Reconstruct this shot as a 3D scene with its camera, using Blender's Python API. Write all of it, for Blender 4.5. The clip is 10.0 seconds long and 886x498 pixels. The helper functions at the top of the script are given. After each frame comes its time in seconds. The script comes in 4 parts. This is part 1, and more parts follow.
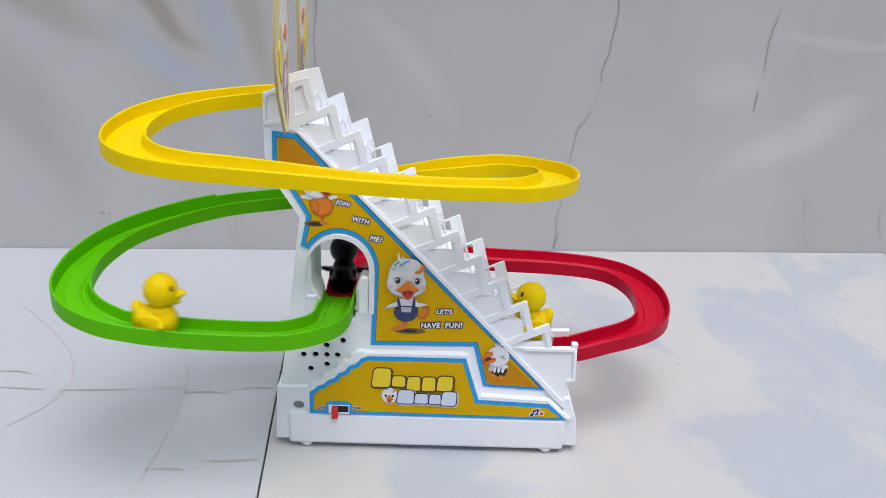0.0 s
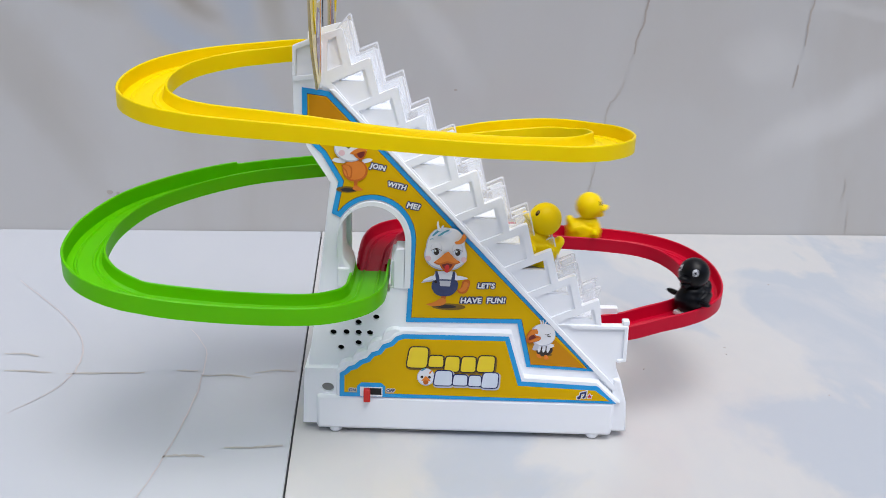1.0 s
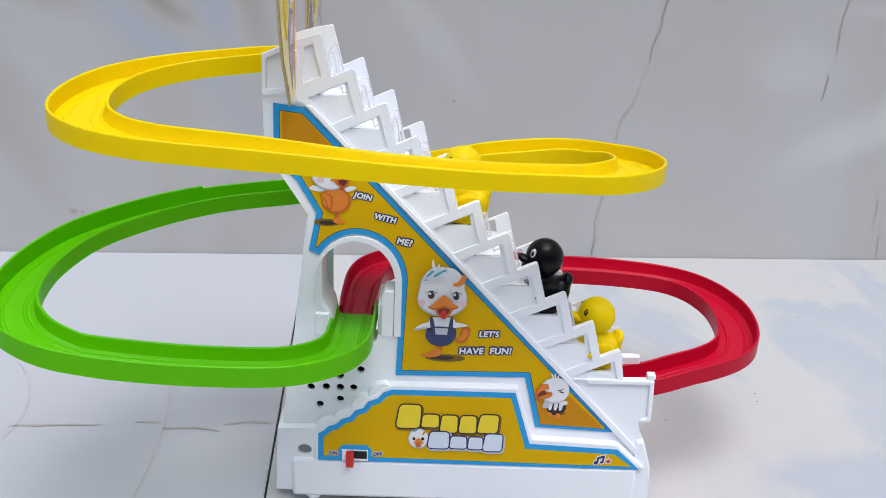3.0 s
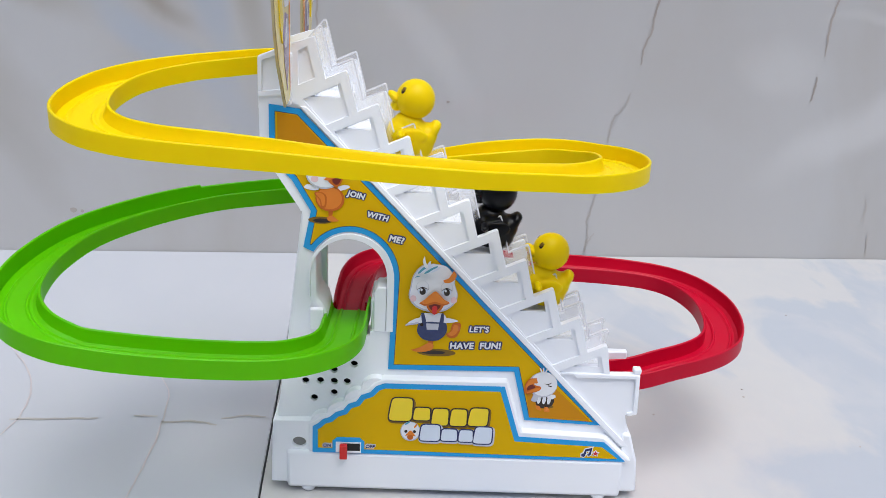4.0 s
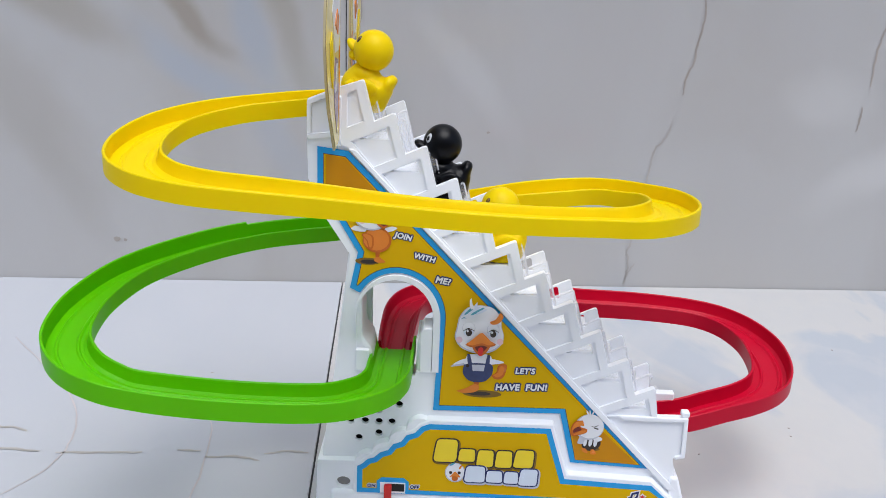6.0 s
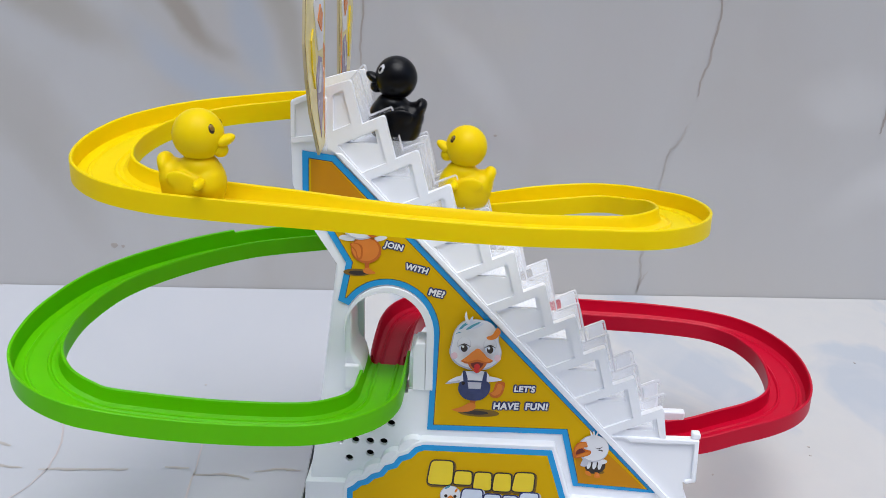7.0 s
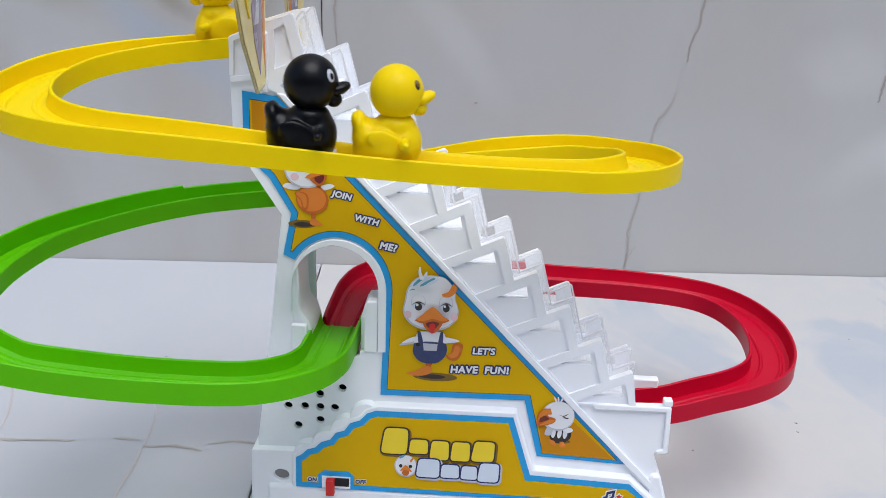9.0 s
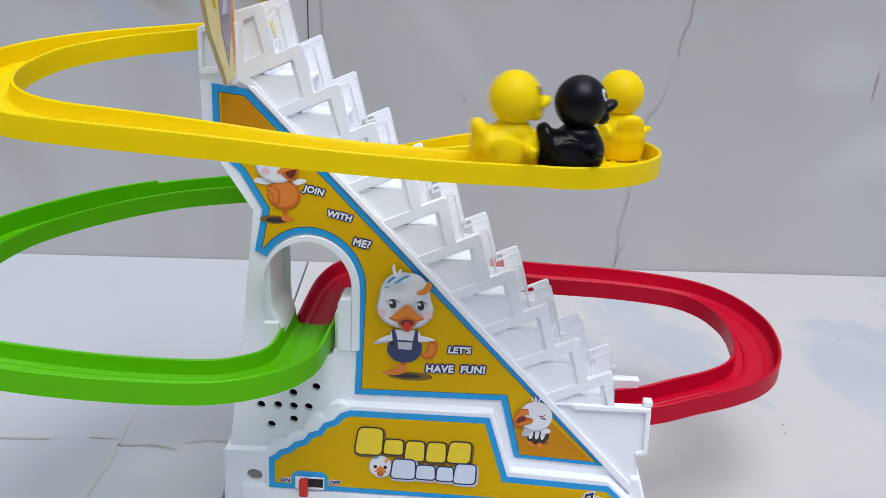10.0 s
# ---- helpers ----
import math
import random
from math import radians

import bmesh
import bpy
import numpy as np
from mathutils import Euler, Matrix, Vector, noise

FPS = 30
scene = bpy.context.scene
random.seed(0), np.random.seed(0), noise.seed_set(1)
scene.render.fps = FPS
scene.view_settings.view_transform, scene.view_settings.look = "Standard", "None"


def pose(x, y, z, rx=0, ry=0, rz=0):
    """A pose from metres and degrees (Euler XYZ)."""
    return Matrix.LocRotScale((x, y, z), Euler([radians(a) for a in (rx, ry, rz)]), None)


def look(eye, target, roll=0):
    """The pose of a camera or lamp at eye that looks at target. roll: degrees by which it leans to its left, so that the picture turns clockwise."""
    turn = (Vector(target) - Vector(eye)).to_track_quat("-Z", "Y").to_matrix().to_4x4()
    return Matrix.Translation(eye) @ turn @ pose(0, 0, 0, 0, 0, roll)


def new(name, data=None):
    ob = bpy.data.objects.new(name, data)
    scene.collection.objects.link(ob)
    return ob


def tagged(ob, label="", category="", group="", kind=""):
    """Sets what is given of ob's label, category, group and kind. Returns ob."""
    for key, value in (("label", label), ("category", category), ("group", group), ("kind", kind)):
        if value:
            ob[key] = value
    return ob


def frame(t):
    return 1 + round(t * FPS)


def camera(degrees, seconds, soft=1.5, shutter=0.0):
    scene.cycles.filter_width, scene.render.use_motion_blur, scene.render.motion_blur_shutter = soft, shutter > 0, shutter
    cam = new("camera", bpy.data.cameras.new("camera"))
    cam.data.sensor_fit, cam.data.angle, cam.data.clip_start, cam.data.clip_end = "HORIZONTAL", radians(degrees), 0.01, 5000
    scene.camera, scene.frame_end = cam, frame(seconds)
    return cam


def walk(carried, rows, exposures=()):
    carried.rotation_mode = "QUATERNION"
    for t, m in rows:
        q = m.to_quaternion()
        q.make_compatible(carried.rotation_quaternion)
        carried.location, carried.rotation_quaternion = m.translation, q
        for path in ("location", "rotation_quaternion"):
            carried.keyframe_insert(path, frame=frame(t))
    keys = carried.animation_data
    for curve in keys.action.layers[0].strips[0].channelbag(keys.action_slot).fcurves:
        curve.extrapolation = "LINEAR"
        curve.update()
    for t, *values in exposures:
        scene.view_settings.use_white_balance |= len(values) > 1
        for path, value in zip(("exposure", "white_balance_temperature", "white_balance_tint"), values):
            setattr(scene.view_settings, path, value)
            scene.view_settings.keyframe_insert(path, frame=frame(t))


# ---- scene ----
cam = camera(51.8, 10.0, soft=0.75, shutter=0.2)
# t, eye x y z, yaw, pitch, roll
PATH = [
    (0, -0.0017, -0.4995, 0.3356, -0.899, -21.381, 2.131),
    (0.5, -0.0075, -0.4956, 0.3314, -0.902, -21.308, 2.148),
    (1, -0.0249, -0.4675, 0.3029, -0.986, -21.328, 2.157),
    (1.5, -0.0353, -0.4375, 0.2948, -1.158, -21.243, 2.415),
    (2, -0.0280, -0.4133, 0.2994, -1.087, -21.344, 2.453),
    (2.5, -0.0255, -0.3878, 0.2926, -1.163, -21.224, 2.429),
    (4, -0.0205, -0.4037, 0.2965, -1.284, -21.059, 2.579),
    (4.5, -0.0200, -0.4001, 0.2864, -1.305, -21.116, 2.542),
    (5, -0.0262, -0.4063, 0.2855, -1.270, -21.293, 2.689),
    (5.5, -0.0299, -0.4054, 0.3074, -0.259, -20.523, 2.485),
    (7, -0.0174, -0.3724, 0.3018, 2.128, -19.981, 1.729),
    (7.5, -0.0037, -0.3633, 0.2885, 2.684, -20.332, 1.579),
    (8, 0.0082, -0.3583, 0.2810, 2.815, -20.078, 1.441),
    (8.5, 0.0091, -0.3559, 0.2777, 2.592, -20.134, 1.522),
    (9, 0.0062, -0.3512, 0.2745, 2.690, -20.207, 1.800),
    (9.5, 0.0182, -0.3458, 0.2718, 2.929, -20.328, 1.804),
    (10, 0.0172, -0.3433, 0.2715, 2.813, -20.320, 1.966),
]


def eye_pose(x, y, z, yaw, pitch, roll):
    ya, pi_ = radians(yaw), radians(pitch)
    ahead = Vector((-math.sin(ya) * math.cos(pi_), math.cos(ya) * math.cos(pi_), math.sin(pi_)))
    return look((x, y, z), Vector((x, y, z)) + ahead, roll)


walk(cam, [(t, eye_pose(*r)) for t, *r in PATH], exposures=((0, 0.1, 6500, 10), (1.5, 0.18, 6460, 10), (5, 0.18, 6420, 10), (7, 0.11, 6400, 10), (10, 0.10, 6350, 10)))

# ---- light: bright open shade, soft from above ----
world = bpy.data.worlds.new("sky")
scene.world = world
world.use_nodes = True
sky = world.node_tree.nodes.new("ShaderNodeTexSky")
sky.sky_type = "NISHITA"
sky.sun_disc = False
sky.sun_elevation, sky.sun_rotation = radians(69), radians(158)
sky.air_density, sky.dust_density = 1.0, 2.5
back = world.node_tree.nodes["Background"]
back.inputs["Strength"].default_value = 0.13
world.node_tree.links.new(sky.outputs[0], back.inputs[0])
sun = new("sun", bpy.data.lights.new("sun", "SUN"))
sun.data.energy, sun.data.angle, sun.data.color = 1.9, radians(45), (0.935, 0.968, 1.0)
sun.matrix_world = look((0.30, -0.75, 2.1), (0, 0, 0))


# ---- materials ----
def material(name, colour, rough=0.4, metal=0.0, grain=0.04, scale=60.0, bump=0.05, coat=0.0, clear=0.0, ior=1.46, gloss=0.5, alpha=1.0, soft=0.0):
    m = bpy.data.materials.new(name)
    m.use_nodes = True
    nt = m.node_tree
    p = nt.nodes["Principled BSDF"]
    p.inputs["Roughness"].default_value = rough
    p.inputs["Metallic"].default_value = metal
    p.inputs["IOR"].default_value = ior
    p.inputs["Specular IOR Level"].default_value = gloss
    p.inputs["Alpha"].default_value = alpha
    p.inputs["Coat Weight"].default_value = coat
    p.inputs["Coat Roughness"].default_value = 0.15
    p.inputs["Transmission Weight"].default_value = clear
    p.inputs["Subsurface Weight"].default_value = soft
    p.inputs["Subsurface Radius"].default_value = [0.2 + 0.8 * c for c in colour]
    p.inputs["Subsurface Scale"].default_value = 0.005
    co = nt.nodes.new("ShaderNodeTexCoord")
    big = nt.nodes.new("ShaderNodeTexNoise")
    big.inputs["Scale"].default_value = scale
    big.inputs["Detail"].default_value = 5
    fine = nt.nodes.new("ShaderNodeTexNoise")
    fine.inputs["Scale"].default_value = scale * 22
    fine.inputs["Detail"].default_value = 2
    nt.links.new(co.outputs["Object"], big.inputs["Vector"])
    nt.links.new(co.outputs["Object"], fine.inputs["Vector"])
    ramp = nt.nodes.new("ShaderNodeMix")
    ramp.data_type = "RGBA"
    ramp.inputs[6].default_value = (*[c * (1 - grain) for c in colour], 1)
    ramp.inputs[7].default_value = (*[min(1, c * (1 + grain)) for c in colour], 1)
    nt.links.new(big.outputs["Fac"], ramp.inputs[0])
    nt.links.new(ramp.outputs[2], p.inputs["Base Color"])
    rr = nt.nodes.new("ShaderNodeMapRange")
    rr.inputs["To Min"].default_value, rr.inputs["To Max"].default_value = rough * 0.8, min(1, rough * 1.25)
    nt.links.new(big.outputs["Fac"], rr.inputs["Value"])
    nt.links.new(rr.outputs[0], p.inputs["Roughness"])
    if bump:
        b = nt.nodes.new("ShaderNodeBump")
        b.inputs["Strength"].default_value = bump
        b.inputs["Distance"].default_value = 0.0004
        nt.links.new(fine.outputs["Fac"], b.inputs["Height"])
        nt.links.new(b.outputs[0], p.inputs["Normal"])
    return m


def marble(name, base, cloud, stain, rough, turn, bump=0.03, stretch=(1.0, 1.0, 2.6), layers=((3.2, 0.42, 0.68, 0.7), (4.5, 0.47, 0.70, 0.5), (26.0, 0.4, 0.8, 0.12)), streaks=()):
    """Polished printed tile: soft clouds at two scales and fine speckle. streaks: broad slanting drifts and painted
    reflections.
    """
    m = bpy.data.materials.new(name)
    m.use_nodes = True
    nt = m.node_tree
    p = nt.nodes["Principled BSDF"]
    co = nt.nodes.new("ShaderNodeTexCoord")
    mp = nt.nodes.new("ShaderNodeMapping")
    mp.inputs["Rotation"].default_value = turn
    mp.inputs["Scale"].default_value = stretch
    nt.links.new(co.outputs["Object"], mp.inputs["Vector"])
    col = None
    for (sc, lo, hi, amount), tint in zip(layers, (cloud, stain, cloud)):
        n = nt.nodes.new("ShaderNodeTexNoise")
        n.inputs["Scale"].default_value, n.inputs["Detail"].default_value = sc, 6
        n.inputs["Distortion"].default_value = 0.6
        nt.links.new(mp.outputs[0], n.inputs["Vector"])
        r = nt.nodes.new("ShaderNodeMapRange")
        r.inputs["From Min"].default_value, r.inputs["From Max"].default_value = lo, hi
        r.inputs["To Max"].default_value = amount
        nt.links.new(n.outputs["Fac"], r.inputs["Value"])
        mix = nt.nodes.new("ShaderNodeMix")
        mix.data_type = "RGBA"
        nt.links.new(r.outputs[0], mix.inputs[0])
        if col is None:
            mix.inputs[6].default_value = (*base, 1)
        else:
            nt.links.new(col, mix.inputs[6])
        mix.inputs[7].default_value = (*tint, 1)
        col = mix.outputs[2]
    for u, v, lean, w, long, tint, amount in streaks:
        sp = nt.nodes.new("ShaderNodeMapping")
        sp.vector_type = "TEXTURE"
        sp.inputs["Location"].default_value = (u, 0.3527, v)
        sp.inputs["Rotation"].default_value = (0, radians(-lean), 0)
        sp.inputs["Scale"].default_value = (w, 1.0, long)
        warp = nt.nodes.new("ShaderNodeTexNoise")
        warp.inputs["Scale"].default_value, warp.inputs["Detail"].default_value = 14, 4
        nt.links.new(co.outputs["Object"], warp.inputs["Vector"])
        shift = nt.nodes.new("ShaderNodeVectorMath")
        shift.operation = "MULTIPLY_ADD"
        shift.inputs[1].default_value = (0.03, 0.0, 0.03)
        nt.links.new(warp.outputs["Color"], shift.inputs[0])
        away = nt.nodes.new("ShaderNodeVectorMath")
        away.inputs[1].default_value = (-0.015, 0.0, -0.015)
        nt.links.new(co.outputs["Object"], away.inputs[0])
        nt.links.new(away.outputs[0], shift.inputs[2])
        nt.links.new(shift.outputs[0], sp.inputs["Vector"])
        g = nt.nodes.new("ShaderNodeTexGradient")
        g.gradient_type = "SPHERICAL"
        nt.links.new(sp.outputs[0], g.inputs["Vector"])
        r = nt.nodes.new("ShaderNodeMapRange")
        r.interpolation_type = "SMOOTHSTEP"
        r.inputs["From Max"].default_value = 0.8
        r.inputs["To Max"].default_value = amount
        nt.links.new(g.outputs["Fac"], r.inputs["Value"])
        mix = nt.nodes.new("ShaderNodeMix")
        mix.data_type = "RGBA"
        nt.links.new(r.outputs[0], mix.inputs[0])
        nt.links.new(col, mix.inputs[6])
        mix.inputs[7].default_value = (*tint, 1)
        col = mix.outputs[2]
    nt.links.new(col, p.inputs["Base Color"])
    p.inputs["Roughness"].default_value = rough
    f = nt.nodes.new("ShaderNodeTexNoise")
    f.inputs["Scale"].default_value = 90
    nt.links.new(co.outputs["Object"], f.inputs["Vector"])
    rr = nt.nodes.new("ShaderNodeMapRange")
    rr.inputs["To Min"].default_value, rr.inputs["To Max"].default_value = rough * 0.7, rough * 1.4
    nt.links.new(f.outputs["Fac"], rr.inputs["Value"])
    nt.links.new(rr.outputs[0], p.inputs["Roughness"])
    b = nt.nodes.new("ShaderNodeBump")
    b.inputs["Strength"].default_value, b.inputs["Distance"].default_value = bump, 0.001
    nt.links.new(f.outputs["Fac"], b.inputs["Height"])
    nt.links.new(b.outputs[0], p.inputs["Normal"])
    return m


WHITE = material("white_plastic", (0.925, 0.948, 0.998), 0.32, grain=0.01, bump=0.04)
YELLOW = material("yellow_plastic", (0.8677, 0.627, 0.0002), 0.36, grain=0.03, bump=0.05, gloss=0.10, soft=0.35)
GREEN = material("green_plastic", (0.1166, 0.5132, 0.0007), 0.36, grain=0.04, bump=0.05, gloss=0.14, soft=0.3)
RED = material("red_plastic", (0.5225, 0.0019, 0.0252), 0.36, grain=0.05, bump=0.05, gloss=0.2)
DUCK_YELLOW = material("duck_yellow_plastic", (0.8677, 0.627, 0.0002), 0.40, grain=0.03, bump=0.04, gloss=0.16, soft=0.3)
DUCK_BLACK = material("duck_black_plastic", (0.003, 0.0032, 0.0045), 0.30, grain=0.2, bump=0.05, gloss=0.22)
STICKER = material("sticker_ochre", (0.7091, 0.4245, 0.0005), 0.24, grain=0.06, scale=35, bump=0.02, gloss=0.12)
STICKER_WARM = material("sticker_orange", (0.60, 0.25, 0.003), 0.22, grain=0.06, scale=35, bump=0.02, gloss=0.25)
BLUE = material("sticker_blue", (0.018, 0.34, 0.74), 0.12, grain=0.06, scale=40, bump=0.02, gloss=0.45)
NAVY = material("print_navy", (0.03, 0.04, 0.13), 0.25, grain=0.15, bump=0.02)
PRINT_WHITE = material("print_white", (0.82, 0.83, 0.86), 0.25, grain=0.03, bump=0.0)
PRINT_GREY = material("print_grey", (0.55, 0.56, 0.62), 0.25, grain=0.08, bump=0.0)
PRINT_ORANGE = material("print_orange", (0.75, 0.22, 0.02), 0.25, grain=0.15, scale=90, bump=0.0)
PRINT_YELLOW = material("print_yellow", (0.88, 0.66, 0.02), 0.25, grain=0.08, bump=0.0)
PRINT_PALE = material("print_pale_blue", (0.68, 0.75, 0.86), 0.25, grain=0.1, bump=0.0)
PRINT_BROWN = material("print_brown", (0.20, 0.11, 0.01), 0.25, grain=0.2, bump=0.0)
PRINT_TEAL = material("print_teal", (0.10, 0.35, 0.45), 0.25, grain=0.1, bump=0.0)
PRINT_DARK = material("print_dark_brown", (0.035, 0.025, 0.02), 0.25, grain=0.1, bump=0.0)
PRINT_PINK = material("print_pink", (0.80, 0.55, 0.58), 0.25, grain=0.05, bump=0.0)
SWITCH_RED = material("switch_red_plastic", (0.62, 0.02, 0.015), 0.35, grain=0.05)
DARK = material("dark_recess", (0.012, 0.012, 0.013), 0.7, grain=0.2)
CLEAR = material("clear_plastic", (0.97, 0.97, 0.99), 0.08, grain=0.01, bump=0.0, gloss=0.8, alpha=0.14)
CARD = material("card_yellow_print", (0.84, 0.70, 0.28), 0.2, grain=0.12, scale=120, bump=0.03)
CARD_EDGE = material("card_clear_edge", (0.55, 0.46, 0.27), 0.2, grain=0.15, bump=0.02)
PLUM = material("card_plum_print", (0.30, 0.24, 0.32), 0.25, grain=0.2, scale=90, bump=0.02)
CRACK = material("vein_brown", (0.42, 0.375, 0.335), 0.4, grain=0.3, scale=50, bump=0.1)
CRACK_PALE = material("vein_tan", (0.485, 0.455, 0.425), 0.4, grain=0.25, scale=50, bump=0.05)
MARK = material("vein_taupe", (0.44, 0.415, 0.385), 0.35, grain=0.25, scale=50, bump=0.05)
BLUSH = material("vein_blush", (0.545, 0.50, 0.495), 0.3, grain=0.12, scale=40, bump=0.02)
FROST = material("frosted_edge", (0.86, 0.86, 0.90), 0.2, grain=0.02, bump=0.0, alpha=0.8)
EYE_BROWN = material("eye_dark_brown", (0.030, 0.016, 0.008), 0.25, grain=0.2, bump=0.0)
EYE_PALE = material("eye_pale_grey", (0.55, 0.57, 0.62), 0.3, grain=0.08, bump=0.0)
GROUT = material("dark_joint", (0.05, 0.05, 0.05), 0.8, grain=0.3, scale=80)
# drifts in the wall's print, then painted reflections: u, v, lean in degrees, half width, half length, tint, amount
DRIFTS_AND_GLEAMS = (
    (-0.2255, 0.227, 48, 0.013, 0.070, (0.36, 0.31, 0.25), 0.75),
    (-0.333, 0.233, 66, 0.026, 0.100, (0.40, 0.36, 0.30), 0.6),
    (-0.218, 0.180, 55, 0.022, 0.090, (0.46, 0.50, 0.56), 0.75),
    (-0.175, 0.215, 14, 0.020, 0.080, (0.45, 0.49, 0.55), 0.7),
    (-0.148, 0.228, 18, 0.020, 0.090, (0.41, 0.37, 0.31), 0.6),
    (-0.365, 0.160, 38, 0.040, 0.150, (0.45, 0.42, 0.38), 0.5),
    (-0.335, 0.097, 30, 0.022, 0.110, (0.46, 0.44, 0.41), 0.5),
    (-0.150, 0.115, 35, 0.024, 0.080, (0.47, 0.50, 0.55), 0.5),
    # pale reflections in the polished wall, put into its colour, from here down
    (0.002, 0.185, 38, 0.020, 0.090, (0.66, 0.655, 0.65), 0.4),
    (0.305, 0.174, 82, 0.030, 0.055, (0.66, 0.65, 0.635), 0.4),
    (0.407, 0.215, 88, 0.008, 0.100, (0.66, 0.645, 0.625), 0.4),
    (0.380, 0.120, -60, 0.030, 0.120, (0.70, 0.69, 0.68), 0.5),
)
WALL = marble("grey_marble_wall", (0.5365, 0.5225, 0.5085), (0.5691, 0.5645, 0.5598), (0.4665, 0.4338, 0.3965), 0.13, (0.0, 0.95, 0.0), 0.0, (1.35, 1.0, 0.6), streaks=DRIFTS_AND_GLEAMS)
FLOOR = marble("white_marble_floor", (0.5365, 0.5505, 0.5831), (0.4852, 0.5085, 0.5551), (0.5645, 0.5738, 0.5878), 0.16, (0.0, 0.0, 0.75), 0.01, (1.5, 0.75, 1.0))
FLOOR_CLOUDED = marble("clouded_marble_floor", (0.5831, 0.5738, 0.5598), (0.4245, 0.4712, 0.5411), (0.5971, 0.5878, 0.5785), 0.16, (0.0, 0.0, 0.6), 0.01, (1.7, 1.1, 1.0), ((4.2, 0.495, 0.545, 0.66), (7.0, 0.50, 0.60, 0.45), (30.0, 0.4, 0.8, 0.15)))


# ---- mesh helpers ----
def part(name, bm, mat, parent=None, label="", smooth=False, bevel=0.0):
    bmesh.ops.recalc_face_normals(bm, faces=bm.faces)
    me = bpy.data.meshes.new(name)
    if smooth:
        for fc in bm.faces:
            fc.smooth = True
    bm.to_mesh(me)
    bm.free()
    me.materials.append(mat)
    ob = new(name, me)
    if parent is not None:
        ob.parent = parent
    if label:
        ob["label"] = label
    if bevel:
        mod = ob.modifiers.new("bevel", "BEVEL")
        mod.width, mod.segments, mod.limit_method, mod.angle_limit = bevel, 2, "ANGLE", radians(35)
        for poly in me.polygons:
            poly.use_smooth = True
        me.set_sharp_from_angle(angle=radians(40))
    return ob


def box(bm, x0, x1, y0, y1, z0, z1):
    v = [bm.verts.new(p) for p in ((x0, y0, z0), (x1, y0, z0), (x1, y1, z0), (x0, y1, z0), (x0, y0, z1), (x1, y0, z1), (x1, y1, z1), (x0, y1, z1))]
    for q in ((0, 1, 2, 3), (4, 7, 6, 5), (0, 4, 5, 1), (1, 5, 6, 2), (2, 6, 7, 3), (3, 7, 4, 0)):
        bm.faces.new([v[i] for i in q])
    return bm


def boxed(*a):
    return box(bmesh.new(), *a)


def plate(outline, place, d0, d1, holes=(), bm=None):
    """A flat piece with the given outline and holes in (u, v), from depth d0 to d1; place(u, v, d) gives the point."""
    from mathutils.geometry import tessellate_polygon

    bm = bm or bmesh.new()
    loops = [list(outline), *[list(h) for h in holes]]
    flat = [p for lp in loops for p in lp]
    tris = tessellate_polygon([[Vector((u, v, 0)) for u, v in lp] for lp in loops])
    a = [bm.verts.new(place(u, v, d0)) for u, v in flat]
    b = [bm.verts.new(place(u, v, d1)) for u, v in flat]
    for t in tris:
        for ring in (a, b):
            try:
                bm.faces.new([ring[i] for i in t])
            except ValueError:
                pass
    k = 0
    for lp in loops:
        n = len(lp)
        for i in range(n):
            j = (i + 1) % n
            bm.faces.new((a[k + i], a[k + j], b[k + j], b[k + i]))
        k += n
    return bm


def inset(poly, w):
    """The polygon moved inwards by w."""
    area = sum(a[0] * b[1] - b[0] * a[1] for a, b in zip(poly, poly[1:] + poly[:1]))
    s = 1 if area > 0 else -1
    out = []
    for i, p in enumerate(poly):
        q, r = poly[i - 1], poly[(i + 1) % len(poly)]
        d1 = Vector((p[0] - q[0], p[1] - q[1])).normalized()
        d2 = Vector((r[0] - p[0], r[1] - p[1])).normalized()
        n1, n2 = Vector((-d1.y, d1.x)) * s, Vector((-d2.y, d2.x)) * s
        m = n1 + n2
        m = m / max(0.45, m.dot(n1))
        out.append((p[0] + m.x * w, p[1] + m.y * w))
    return out


def ellipse(cx, cz, rx, rz, n=20, turn=0.0):
    c, s = math.cos(turn), math.sin(turn)
    return [(cx + rx * math.cos(2 * math.pi * i / n) * c - rz * math.sin(2 * math.pi * i / n) * s, cz + rx * math.cos(2 * math.pi * i / n) * s + rz * math.sin(2 * math.pi * i / n) * c) for i in range(n)]


def front(u, v, d):
    """A point of the toy's slightly leaning front face; d metres proud of it."""
    return (u, 0.004 + 0.045 * v - d, v)


def rear(u, v, d):
    return (u, 0.027 + 0.09 * v - d, v)


def smooth_line(p, n=6):
    p = np.array(p, float)
    q = np.vstack([2 * p[0] - p[1], p, 2 * p[-1] - p[-2]])
    out = []
    for i in range(1, len(q) - 2):
        a, b, c, d = q[i - 1 : i + 3]
        for k in range(n):
            t = k / n
            out.append(0.5 * (2 * b + (c - a) * t + (2 * a - 5 * b + 4 * c - d) * t * t + (3 * b - 3 * c + d - a) * t**3))
    out.append(p[-1])
    return np.array(out)


